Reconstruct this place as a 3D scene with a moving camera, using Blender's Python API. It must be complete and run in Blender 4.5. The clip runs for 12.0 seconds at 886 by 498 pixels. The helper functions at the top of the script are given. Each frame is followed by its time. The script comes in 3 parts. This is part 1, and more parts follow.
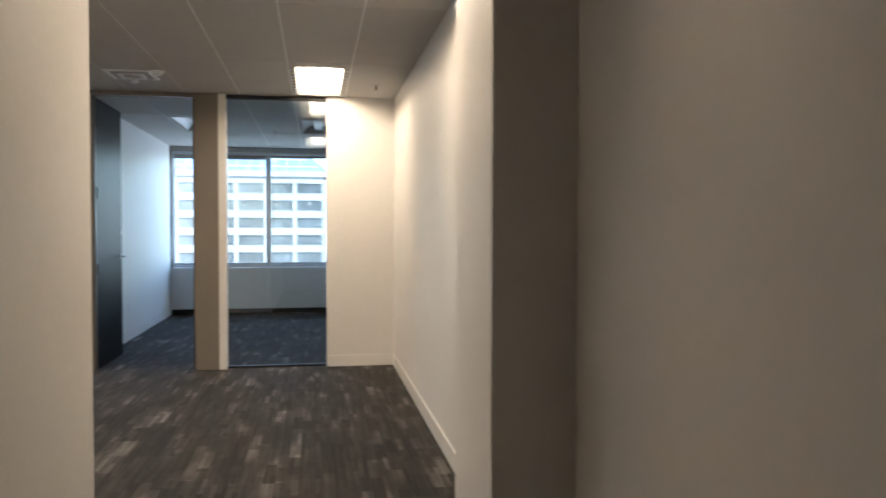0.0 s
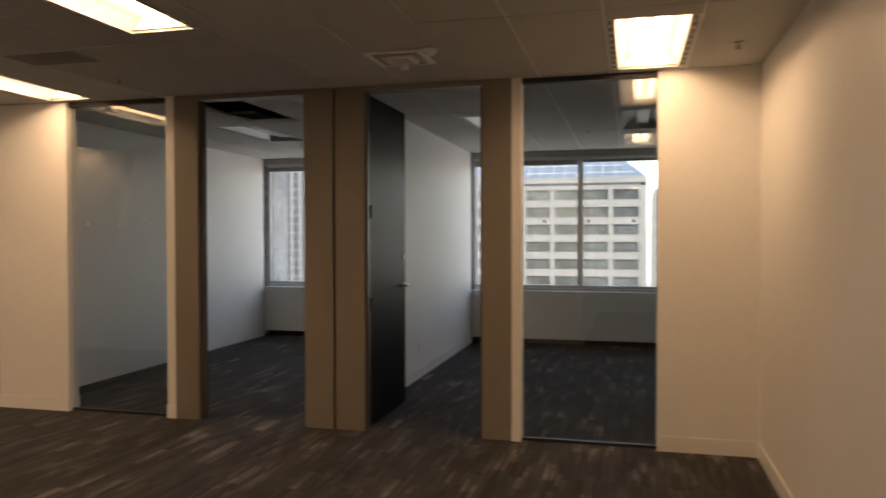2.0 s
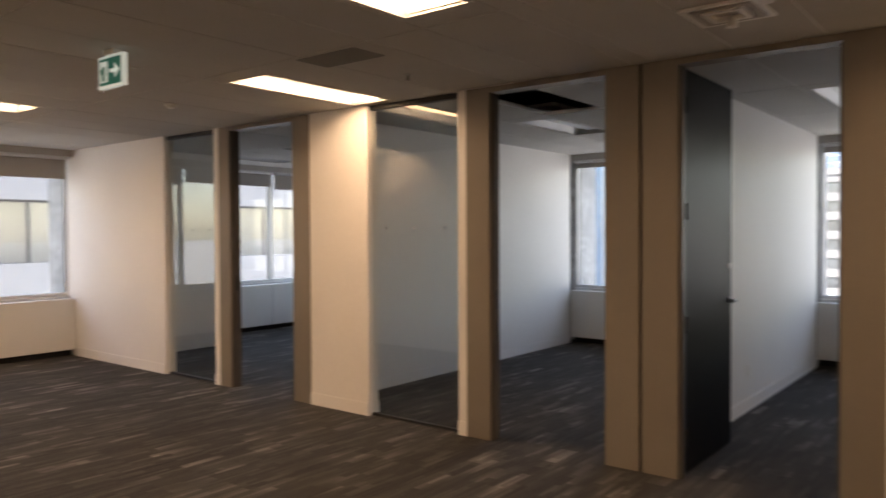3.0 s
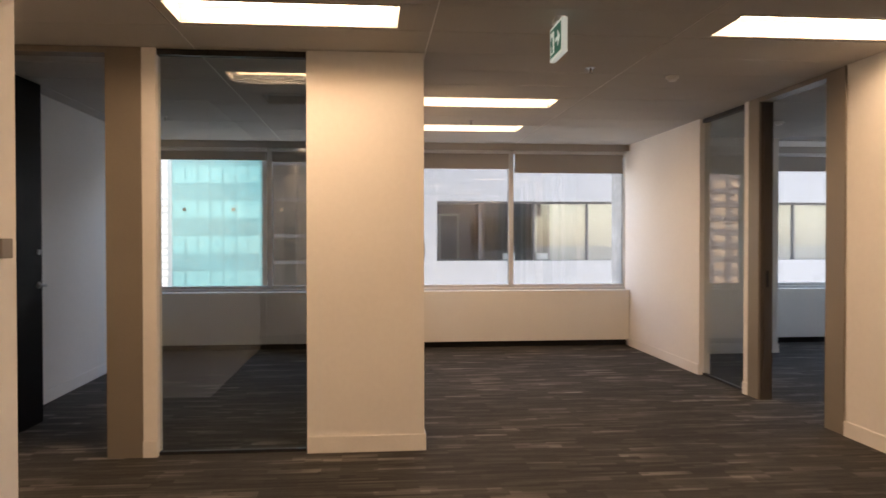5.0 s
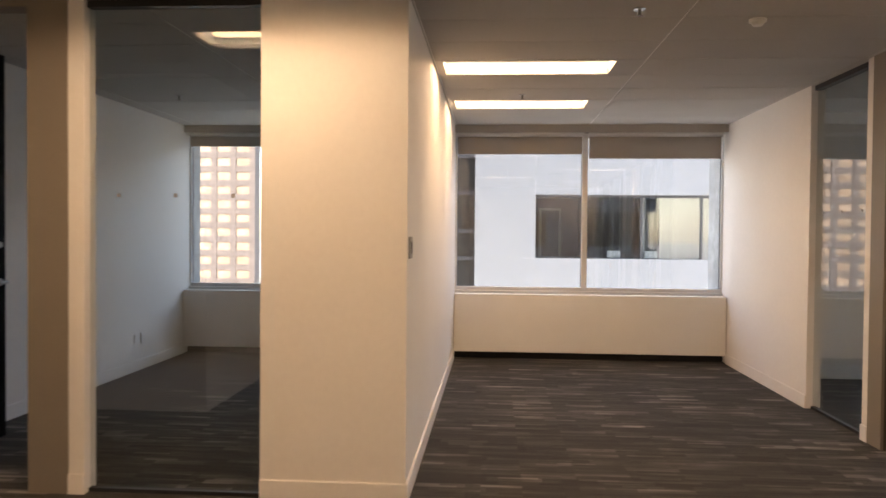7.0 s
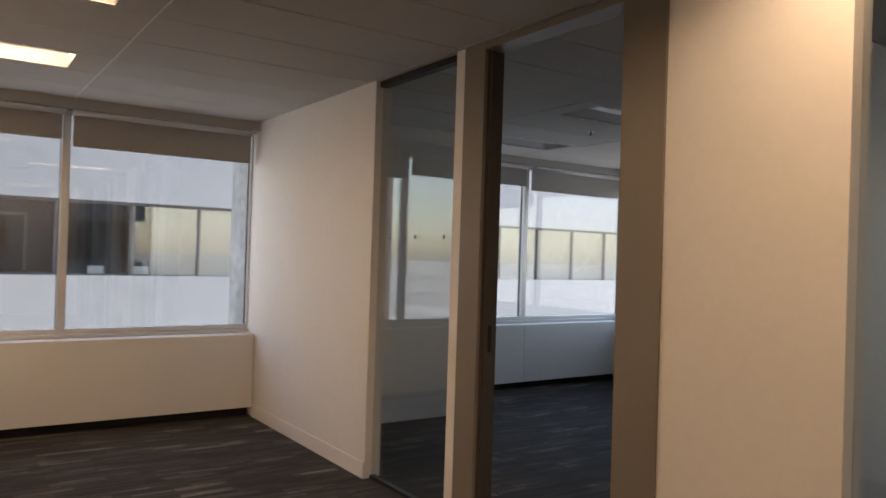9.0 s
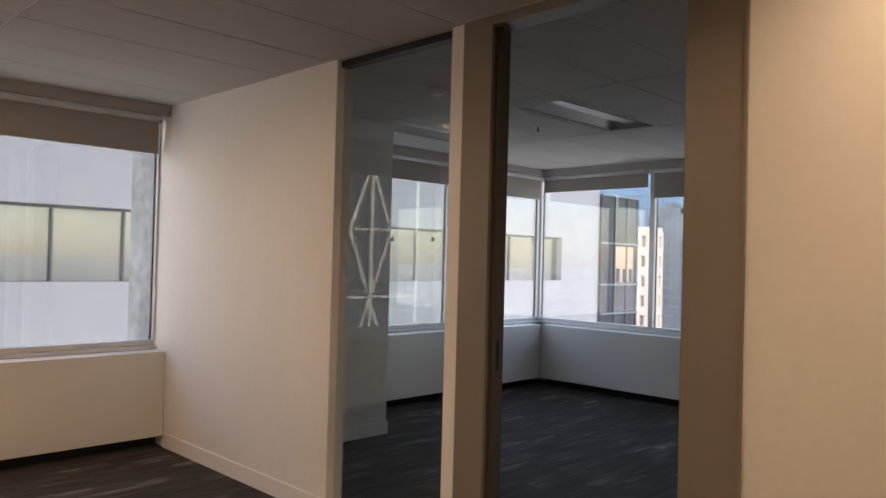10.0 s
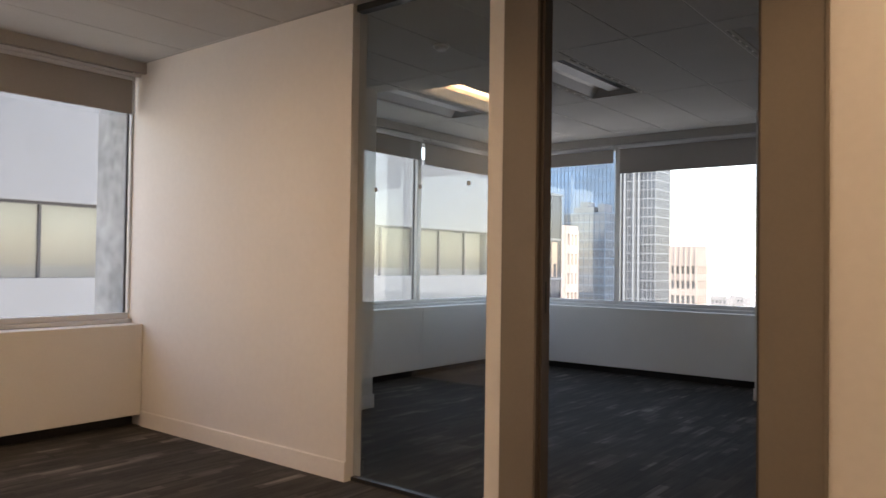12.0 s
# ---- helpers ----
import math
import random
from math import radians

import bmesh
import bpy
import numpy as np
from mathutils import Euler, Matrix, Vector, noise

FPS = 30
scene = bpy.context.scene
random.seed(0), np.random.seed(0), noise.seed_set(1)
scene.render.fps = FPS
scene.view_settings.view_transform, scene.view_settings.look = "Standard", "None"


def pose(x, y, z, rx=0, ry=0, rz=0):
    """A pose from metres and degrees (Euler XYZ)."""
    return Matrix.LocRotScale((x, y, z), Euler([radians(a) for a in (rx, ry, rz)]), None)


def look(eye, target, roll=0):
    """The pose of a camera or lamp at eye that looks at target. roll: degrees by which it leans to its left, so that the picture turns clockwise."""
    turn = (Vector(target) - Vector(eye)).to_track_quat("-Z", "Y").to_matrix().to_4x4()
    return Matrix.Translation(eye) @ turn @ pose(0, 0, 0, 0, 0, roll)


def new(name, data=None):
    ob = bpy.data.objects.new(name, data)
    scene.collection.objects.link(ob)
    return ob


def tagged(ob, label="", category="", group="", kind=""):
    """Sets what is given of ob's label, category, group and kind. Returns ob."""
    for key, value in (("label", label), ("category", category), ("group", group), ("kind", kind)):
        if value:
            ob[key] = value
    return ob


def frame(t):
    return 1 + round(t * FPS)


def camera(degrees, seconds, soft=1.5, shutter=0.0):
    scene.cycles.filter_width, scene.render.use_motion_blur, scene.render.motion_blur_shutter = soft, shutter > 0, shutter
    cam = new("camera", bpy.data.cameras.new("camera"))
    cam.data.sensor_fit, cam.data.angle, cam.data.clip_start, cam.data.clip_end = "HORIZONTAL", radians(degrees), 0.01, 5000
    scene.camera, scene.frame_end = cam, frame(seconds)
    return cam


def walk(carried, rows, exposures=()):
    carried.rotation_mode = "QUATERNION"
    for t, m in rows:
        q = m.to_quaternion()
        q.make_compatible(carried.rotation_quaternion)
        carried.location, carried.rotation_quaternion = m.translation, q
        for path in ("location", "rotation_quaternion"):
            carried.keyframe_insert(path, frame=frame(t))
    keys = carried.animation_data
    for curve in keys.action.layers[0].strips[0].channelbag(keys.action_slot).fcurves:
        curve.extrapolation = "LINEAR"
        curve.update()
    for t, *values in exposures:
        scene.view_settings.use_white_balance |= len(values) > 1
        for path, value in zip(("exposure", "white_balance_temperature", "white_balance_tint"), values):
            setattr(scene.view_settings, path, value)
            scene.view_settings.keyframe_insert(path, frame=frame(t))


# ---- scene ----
cam = camera(61.6, 12.0, shutter=0.35)
PATH = [
    (0, (0.163, 0.122, 1.409), (0.5, 2.093, 1.354), 0.1),
    (0.5, (0.148, 0.637, 1.397), (0.195, 2.636, 1.35), 0.0),
    (1, (0.161, 1.174, 1.396), (0.031, 3.169, 1.365), 0.0),
    (1.5, (0.158, 1.711, 1.488), (-0.068, 3.697, 1.45), -0.1),
    (2, (0.092, 2.21, 1.565), (-0.401, 4.148, 1.526), -0.1),
    (2.5, (-0.037, 2.635, 1.635), (-0.901, 4.438, 1.588), -0.1),
    (3, (-0.171, 3.046, 1.622), (-1.412, 4.614, 1.577), -0.3),
    (3.5, (-0.221, 3.414, 1.566), (-1.836, 4.592, 1.534), -0.4),
    (3.7, (-0.238, 3.556, 1.548), (-1.958, 4.578, 1.52), -0.4),
    (5.5, (-0.432, 4.521, 1.442), (-2.431, 4.519, 1.412), 0.1),
    (6, (-0.665, 4.746, 1.432), (-2.662, 4.641, 1.402), 0.2),
    (6.5, (-1.022, 4.966, 1.467), (-3.015, 4.808, 1.43), 0.3),
    (6.7, (-1.197, 5.025, 1.461), (-3.189, 4.856, 1.42), 0.4),
    (8.3, (-2.814, 5.305, 1.5), (-4.7, 5.97, 1.494), 1.7),
    (8.5, (-3.0, 5.307, 1.509), (-4.811, 6.155, 1.517), 1.8),
    (9, (-3.488, 5.291, 1.553), (-5.14, 6.42, 1.569), 1.8),
    (9.5, (-3.96, 5.181, 1.58), (-5.497, 6.461, 1.598), 1.6),
    (10, (-4.385, 5.085, 1.558), (-5.796, 6.503, 1.586), 1.5),
    (10.5, (-4.724, 5.051, 1.488), (-6.023, 6.571, 1.526), 1.4),
    (11, (-4.876, 4.976, 1.415), (-6.108, 6.551, 1.453), 1.0),
    (11.5, (-4.913, 4.883, 1.319), (-6.119, 6.479, 1.359), 0.8),
    (12, (-4.933, 4.77, 1.252), (-6.174, 6.339, 1.29), 0.8),
]
EXPOSURES = [
    (0.0, 3.65, 5400, 4), (0.5, 3.05, 5800, 6), (1.0, 2.9, 6200, 9), (1.5, 2.75, 7200, 13), (2.0, 2.6, 7700, 16), (2.5, 2.85, 7500, 18), (3.5, 3.2, 7300, 18),
    (5.5, 3.15, 7400, 18), (6.5, 3.35, 7500, 18), (8.3, 2.65, 7100, 14), (9.0, 2.55, 7100, 16), (10.0, 2.62, 7300, 17), (12.0, 2.7, 7500, 18),
]
walk(cam, [(t, look(eye, target, roll)) for t, eye, target, roll in PATH], EXPOSURES)

# ---- world and sun ----
SUN_TO = Vector((0.62, -0.62, 0.70)).normalized()
world = bpy.data.worlds.new("sky")
scene.world = world
world.use_nodes = True
wn = world.node_tree
sky = wn.nodes.new("ShaderNodeTexSky")
sky.sky_type, sky.sun_disc = "NISHITA", False
sky.sun_elevation = math.asin(SUN_TO.z)
sky.sun_rotation = math.atan2(SUN_TO.x, SUN_TO.y)
sky.dust_density, sky.air_density, sky.ozone_density = 0.8, 1.0, 1.6
haze = wn.nodes.new("ShaderNodeHueSaturation")
haze.inputs["Saturation"].default_value = 0.8
wn.links.new(sky.outputs[0], haze.inputs["Color"])
wn.links.new(haze.outputs[0], wn.nodes["Background"].inputs[0])
wn.nodes["Background"].inputs[1].default_value = 0.15
sun = new("sun", bpy.data.lights.new("sun", "SUN"))
sun.data.energy, sun.data.angle, sun.data.color = 2.9, radians(0.6), (1.0, 0.93, 0.83)
sun.matrix_world = look((0, 0, 40), Vector((0, 0, 40)) - SUN_TO)
LAMP_WATTS, LAMP_COLOUR = 1.55, (1.0, 0.61, 0.32)

# ---- materials ----


def material(name, colour, rough=0.6, metal=0.0, grain=0.0, grain_scale=60.0, stain=0.0, stain_scale=1.5, bump=0.0, spec=0.5, coat=0.0):
    m = bpy.data.materials.new(name)
    m.use_nodes = True
    nt = m.node_tree
    b = nt.nodes["Principled BSDF"]
    b.inputs["Roughness"].default_value, b.inputs["Metallic"].default_value = rough, metal
    b.inputs["Specular IOR Level"].default_value = spec
    b.inputs["Coat Weight"].default_value = coat
    b.inputs["Base Color"].default_value = (*colour, 1)
    tc = nt.nodes.new("ShaderNodeTexCoord")
    last = None
    for amount, scale in ((grain, grain_scale), (stain, stain_scale)):
        if amount:
            n = nt.nodes.new("ShaderNodeTexNoise")
            n.inputs["Scale"].default_value, n.inputs["Detail"].default_value = scale, 4.0
            nt.links.new(tc.outputs["Object"], n.inputs["Vector"])
            r = nt.nodes.new("ShaderNodeMapRange")
            r.inputs["From Min"].default_value, r.inputs["From Max"].default_value = 0.3, 0.7
            r.inputs["To Min"].default_value, r.inputs["To Max"].default_value = 1 - amount, 1 + amount
            nt.links.new(n.outputs["Fac"], r.inputs["Value"])
            mix = nt.nodes.new("ShaderNodeVectorMath")
            mix.operation = "SCALE"
            if last is None:
                mix.inputs[0].default_value = colour
            else:
                nt.links.new(last, mix.inputs[0])
            nt.links.new(r.outputs[0], mix.inputs["Scale"])
            last = mix.outputs[0]
    if last is not None:
        nt.links.new(last, b.inputs["Base Color"])
    if bump:
        n = nt.nodes.new("ShaderNodeTexNoise")
        n.inputs["Scale"].default_value, n.inputs["Detail"].default_value = grain_scale * 3, 3.0
        nt.links.new(tc.outputs["Object"], n.inputs["Vector"])
        bp = nt.nodes.new("ShaderNodeBump")
        bp.inputs["Strength"].default_value, bp.inputs["Distance"].default_value = bump, 0.002
        nt.links.new(n.outputs["Fac"], bp.inputs["Height"])
        nt.links.new(bp.outputs[0], b.inputs["Normal"])
    return m


def glass_material(name, tint, ior=1.5, boost=1.0):
    m = bpy.data.materials.new(name)
    m.use_nodes = True
    nt = m.node_tree
    nt.nodes.remove(nt.nodes["Principled BSDF"])
    out = nt.nodes["Material Output"]
    tr = nt.nodes.new("ShaderNodeBsdfTransparent")
    tr.inputs[0].default_value = (*tint, 1)
    gl = nt.nodes.new("ShaderNodeBsdfGlossy")
    gl.inputs["Roughness"].default_value = 0.0
    fr = nt.nodes.new("ShaderNodeLayerWeight")
    fr.inputs[0].default_value = 0.5
    pw = nt.nodes.new("ShaderNodeMath")
    pw.operation = "POWER"
    pw.inputs[1].default_value = 5.0
    nt.links.new(fr.outputs["Facing"], pw.inputs[0])
    base = ((ior - 1) / (ior + 1)) ** 2 * boost
    mu = nt.nodes.new("ShaderNodeMath")
    mu.operation, mu.use_clamp = "MULTIPLY_ADD", True
    mu.inputs[1].default_value, mu.inputs[2].default_value = 1 - base, base
    mix = nt.nodes.new("ShaderNodeMixShader")
    nt.links.new(pw.outputs[0], mu.inputs[0])
    nt.links.new(mu.outputs[0], mix.inputs[0])
    nt.links.new(tr.outputs[0], mix.inputs[1])
    nt.links.new(gl.outputs[0], mix.inputs[2])
    nt.links.new(mix.outputs[0], out.inputs[0])
    return m


def glow_material(name, colour, strength):
    m = bpy.data.materials.new(name)
    m.use_nodes = True
    b = m.node_tree.nodes["Principled BSDF"]
    b.inputs["Base Color"].default_value = (*colour, 1)
    b.inputs["Emission Color"].default_value = (*colour, 1)
    b.inputs["Emission Strength"].default_value = strength
    return m


def carpet_material():
    m = bpy.data.materials.new("carpet")
    m.use_nodes = True
    nt = m.node_tree
    b = nt.nodes["Principled BSDF"]
    b.inputs["Roughness"].default_value = 0.95
    b.inputs["Specular IOR Level"].default_value = 0.15
    b.inputs["Sheen Weight"].default_value = 0.03
    tc = nt.nodes.new("ShaderNodeTexCoord")

    def layer(scale, detail):
        mp = nt.nodes.new("ShaderNodeMapping")
        mp.inputs["Scale"].default_value = scale
        nt.links.new(tc.outputs["Object"], mp.inputs[0])
        n = nt.nodes.new("ShaderNodeTexNoise")
        n.inputs["Scale"].default_value, n.inputs["Detail"].default_value = 1.0, detail
        nt.links.new(mp.outputs[0], n.inputs["Vector"])
        return n.outputs["Fac"]

    def cells(sx, sy, low, high, shift=0.37):
        # staggered dashes, each with its own tone
        mp = nt.nodes.new("ShaderNodeMapping")
        mp.inputs["Rotation"].default_value = (0, 0, radians(90))
        nt.links.new(tc.outputs["Object"], mp.inputs[0])
        br = nt.nodes.new("ShaderNodeTexBrick")
        br.offset, br.offset_frequency = shift, 3
        br.inputs["Scale"].default_value = 1.0
        br.inputs["Brick Width"].default_value, br.inputs["Row Height"].default_value = sx, sy
        br.inputs["Mortar Size"].default_value = 0.0
        br.inputs["Color1"].default_value = (low, low, low, 1)
        br.inputs["Color2"].default_value = (high, high, high, 1)
        nt.links.new(mp.outputs[0], br.inputs["Vector"])
        return br.outputs["Color"]

    def maths(op, a, c, clamp=False):
        k = nt.nodes.new("ShaderNodeMath")
        k.operation, k.use_clamp = op, clamp
        for i, v in enumerate((a, c)):
            if isinstance(v, float):
                k.inputs[i].default_value = v
            else:
                nt.links.new(v, k.inputs[i])
        return k.outputs[0]

    fibre = layer((260.0, 120.0, 60.0), 2.0)
    broad = layer((1.1, 0.8, 1.0), 2.0)
    patch = layer((6.0, 1.6, 1.0), 1.0)
    wide = maths("POWER", cells(0.33, 0.066, 0.0, 1.0, 0.37), 3.2)
    mid = maths("POWER", cells(0.24, 0.031, 0.0, 1.0, 0.43), 3.2)
    fine = cells(0.5, 0.0105, 0.0, 1.0, 0.29)
    plank = cells(1.0, 0.25, 0.0, 1.0, 0.33)
    gate = maths("MULTIPLY", maths("SUBTRACT", patch, 0.36), 3.4, True)
    v = maths("MULTIPLY", maths("ADD", maths("MULTIPLY", wide, 0.52), maths("MULTIPLY", mid, 0.42)), maths("ADD", maths("MULTIPLY", gate, 0.8), 0.2))
    v = maths("ADD", v, maths("MULTIPLY", fine, 0.14))
    v = maths("ADD", v, maths("MULTIPLY", plank, 0.08))
    v = maths("ADD", v, maths("MULTIPLY", maths("SUBTRACT", broad, 0.5), 0.25))
    v = maths("ADD", v, maths("MULTIPLY", maths("SUBTRACT", fibre, 0.5), 0.30))
    v = maths("ADD", v, 0.05, True)
    ramp = nt.nodes.new("ShaderNodeValToRGB")
    ramp.color_ramp.elements[0].color = (0.016, 0.015, 0.014, 1)
    ramp.color_ramp.elements[1].color = (0.205, 0.192, 0.175, 1)
    e = ramp.color_ramp.elements.new(0.45)
    e.color = (0.063, 0.059, 0.054, 1)
    nt.links.new(v, ramp.inputs[0])
    nt.links.new(ramp.outputs[0], b.inputs["Base Color"])
    bp = nt.nodes.new("ShaderNodeBump")
    bp.inputs["Strength"].default_value, bp.inputs["Distance"].default_value = 0.6, 0.003
    nt.links.new(fibre, bp.inputs["Height"])
    nt.links.new(bp.outputs[0], b.inputs["Normal"])
    return m


M_WALL = material("white_wall_paint", (0.78, 0.76, 0.73), 0.55, grain=0.015, grain_scale=25, stain=0.025, stain_scale=0.9, bump=0.12, spec=0.35)
M_BASE = material("baseboard_paint", (0.80, 0.78, 0.75), 0.4, grain=0.02, stain=0.03)
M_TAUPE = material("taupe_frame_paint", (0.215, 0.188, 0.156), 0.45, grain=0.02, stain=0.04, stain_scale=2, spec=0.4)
# darker tone of the taupe, for inner jamb faces and stops
M_TAUPE_DARK = material("dark_taupe_paint", (0.08, 0.066, 0.053), 0.4, grain=0.02, stain=0.04)
M_DOOR = material("black_door_veneer", (0.006, 0.0062, 0.0066), 0.4, grain=0.2, grain_scale=30, stain=0.12, bump=0.04, spec=0.06)
M_BLACK = material("black_channel", (0.012, 0.012, 0.013), 0.5, grain=0.1)
M_CHROME = material("satin_chrome", (0.36, 0.355, 0.35), 0.28, metal=1.0, grain=0.03)
M_CEIL = material("ceiling_tile", (0.48, 0.47, 0.45), 0.9, grain=0.03, grain_scale=90, stain=0.03, stain_scale=2, bump=0.3, spec=0.2)
M_TBAR = material("ceiling_grid_white", (0.8, 0.8, 0.78), 0.4, grain=0.02)
# near-black colour paints the darkness of the void above the tiles
M_PLENUM = material("plenum_shade", (0.01, 0.01, 0.01), 0.95, grain=0.2, grain_scale=4)
M_FIXTURE = material("white_enamel", (0.82, 0.81, 0.78), 0.35, grain=0.01)
M_LOUVRE = material("louvre_aluminium", (0.48, 0.49, 0.50), 0.35, metal=0.15, grain=0.03)
M_TUBE = glow_material("lit_tube", (1.0, 0.83, 0.62), 2.6)
M_DEAD = material("unlit_tube", (0.75, 0.76, 0.78), 0.3, grain=0.01)
M_FRAME = material("window_aluminium", (0.60, 0.61, 0.62), 0.35, metal=0.3, grain=0.02, stain=0.03)
M_DARKFRAME = material("dark_gasket", (0.05, 0.05, 0.055), 0.5, grain=0.05)
M_HEATER = material("heater_cover_enamel", (0.70, 0.69, 0.66), 0.45, grain=0.015, stain=0.03)
M_BLIND = material("blind_fabric", (0.34, 0.32, 0.30), 0.85, grain=0.08, grain_scale=250, stain=0.03)
M_VALANCE = material("valance_paint", (0.38, 0.36, 0.335), 0.5, grain=0.03, stain=0.03)
M_CONC = material("concrete", (0.33, 0.335, 0.335), 0.9, grain=0.25, grain_scale=11, stain=0.22, stain_scale=1.6, bump=0.6)
M_PLASTIC = material("white_plastic", (0.75, 0.74, 0.71), 0.35, grain=0.02)
M_GREY = material("grey_plastic", (0.22, 0.20, 0.18), 0.4, grain=0.03)
M_SIGN = glow_material("exit_green", (0.01, 0.12, 0.09), 0.05)
M_SIGNWHITE = glow_material("exit_white", (0.62, 0.72, 0.70), 0.055)
M_VENT = material("vent_grey", (0.16, 0.155, 0.15), 0.6, grain=0.05)
M_CARPET = carpet_material()
M_GLASS = glass_material("partition_glass", (0.90, 0.92, 0.91), 1.5, 1.75)
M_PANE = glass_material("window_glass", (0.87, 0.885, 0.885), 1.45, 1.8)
M_WHITEFAC = material("white_precast", (0.29, 0.295, 0.305), 0.8, grain=0.04, grain_scale=3, stain=0.06, stain_scale=0.25)
M_PALEFAC = material("pale_precast", (0.175, 0.18, 0.19), 0.8, grain=0.04, grain_scale=1, stain=0.08, stain_scale=0.1)
M_ROOFGLASS = material("blue_roof_glass", (0.10, 0.14, 0.20), 0.2, grain=0.1, grain_scale=0.6, spec=0.8)
M_FARGLASS = material("dark_window_glass", (0.055, 0.063, 0.07), 0.15, grain=0.35, grain_scale=0.35, stain=0.3, stain_scale=0.1, spec=0.7)
# near-black tone paints the gloom of unlit rooms behind glass
M_DARKROOM = material("dark_room_tone", (0.03, 0.028, 0.026), 0.35, grain=0.3, grain_scale=0.8, stain=0.4, stain_scale=0.3, spec=0.2)
# cream colour stands in for sky reflected by the ribbon window
M_CREAM = material("cream_sky_reflection", (0.42, 0.39, 0.34), 0.7, grain=0.08, grain_scale=0.6, stain=0.15, stain_scale=0.4)
M_BLUETOWER = material("blue_curtain_wall", (0.03, 0.07, 0.135), 0.12, grain=0.25, grain_scale=0.12, stain=0.3, stain_scale=0.05, spec=0.8)
M_GREYTOWER = material("grey_curtain_wall", (0.035, 0.045, 0.06), 0.15, grain=0.35, grain_scale=0.2, stain=0.3, stain_scale=0.06, spec=0.7)
M_MULL = material("pale_mullion", (0.14, 0.16, 0.18), 0.4, grain=0.03)
M_STEEL = material("steel_blue_mullion", (0.045, 0.075, 0.115), 0.4, grain=0.05, grain_scale=2)
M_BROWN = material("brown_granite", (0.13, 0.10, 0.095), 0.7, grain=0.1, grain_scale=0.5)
# gold base colour paints the glow of bright windows
M_GOLD = material("gold_window_glow", (0.36, 0.25, 0.175), 0.3, grain=0.2, grain_scale=0.3)
M_TEALBAND = material("teal_spandrel_glass", (0.036, 0.11, 0.13), 0.15, grain=0.15, grain_scale=0.2)
M_SLATE = material("slate_glazing", (0.03, 0.034, 0.044), 0.15, grain=0.3, grain_scale=0.5, spec=0.12)
M_MARK = material("pale_glass_marker", (0.34, 0.36, 0.38), 0.6, grain=0.05)
M_TEAL = material("teal_curtain_wall", (0.055, 0.15, 0.17), 0.15, grain=0.12, grain_scale=0.12, stain=0.15, stain_scale=0.05)
M_BEIGE = material("beige_stone", (0.23, 0.21, 0.2), 0.8, grain=0.08, grain_scale=0.5)
# lightened base colour paints distance haze over the ground
M_CITY = material("hazy_city_ground", (0.48, 0.48, 0.47), 0.95, grain=0.35, grain_scale=0.03, stain=0.3, stain_scale=0.006)

# ---- mesh helpers ----


def box(bm, x0, x1, y0, y1, z0, z1, bevel=0.0):
    r = bmesh.ops.create_cube(bm, size=1.0)["verts"]
    for v in r:
        v.co = Vector(((x0 + x1) / 2 + v.co.x * (x1 - x0), (y0 + y1) / 2 + v.co.y * (y1 - y0), (z0 + z1) / 2 + v.co.z * (z1 - z0)))
    if bevel:
        edges = {e for v in r for e in v.link_edges}
        bmesh.ops.bevel(bm, geom=list(edges), offset=bevel, segments=2, profile=0.6, affect="EDGES")


def tube(bm, radius, length, m, segments=20, radius2=None):
    bmesh.ops.create_cone(bm, cap_ends=True, segments=segments, radius1=radius, radius2=radius if radius2 is None else radius2, depth=length, matrix=m)


def mesh_of(name, bm, mat, smooth=False):
    me = bpy.data.meshes.new(name)
    bmesh.ops.recalc_face_normals(bm, faces=bm.faces)
    bm.to_mesh(me)
    bm.free()
    me.materials.append(mat)
    if smooth:
        for p in me.polygons:
            p.use_smooth = len(p.vertices) == 4
    return me


def part(name, bm, mat, parent=None, label="", smooth=False):
    ob = new(name, mesh_of(name, bm, mat, smooth))
    if parent is not None:
        ob.parent = parent
    if label:
        ob["label"] = label
    return ob


def boxes(*dims, bevel=0.0):
    bm = bmesh.new()
    for d in dims:
        box(bm, *d, bevel=bevel)
    return bm


def structure(name, bm, mat, label="", category=""):
    return tagged(part(name, bm, mat), label, category or name.split("_")[0], kind="structure")


def thing(name, label, category, group="", at=None):
    ob = new(name)
    ob.empty_display_size = 0.1
    if at is not None:
        ob.matrix_basis = at
    return tagged(ob, label, category, group)


H = 2.74
YF, YB = 7.77, 7.89
XQ, XQB = -5.44, -5.56
XH, XG = -10.165, -10.40
YH, YG = 12.70, 12.93
XR = 0.96
TOP = 3.3

# ---- floor, ceiling, shell ----
structure("floor", boxes((-10.6, 3.0, -2.2, 13.1, -0.3, 0.0)), M_CARPET, "dark brown-grey loop carpet with streaky lighter dashes", "carpet floor")

GX = [2.0, 1.491, 0.974, 0.457, -0.06, -0.577, -1.094, -1.611, -2.128, -2.28, -2.797, -3.22, -3.831, -4.38, -4.90, -5.42, -5.94, -6.46, -6.98, -7.52, -8.06, -8.60, -9.14, -9.66, -10.20, -10.42]
GY = [-2.0, -1.55] + [1.55 * k for k in range(0, 9)] + [12.95]
# the last two are unseen fixtures, added to light the entry and corridor
LIT = [(-0.06, 6.2), (-2.797, 4.65), (-4.90, 6.2), (-4.90, 3.1), (-7.52, 4.65), (-9.14, 4.65), (-0.06, 3.1), (-4.90, 0.0)]
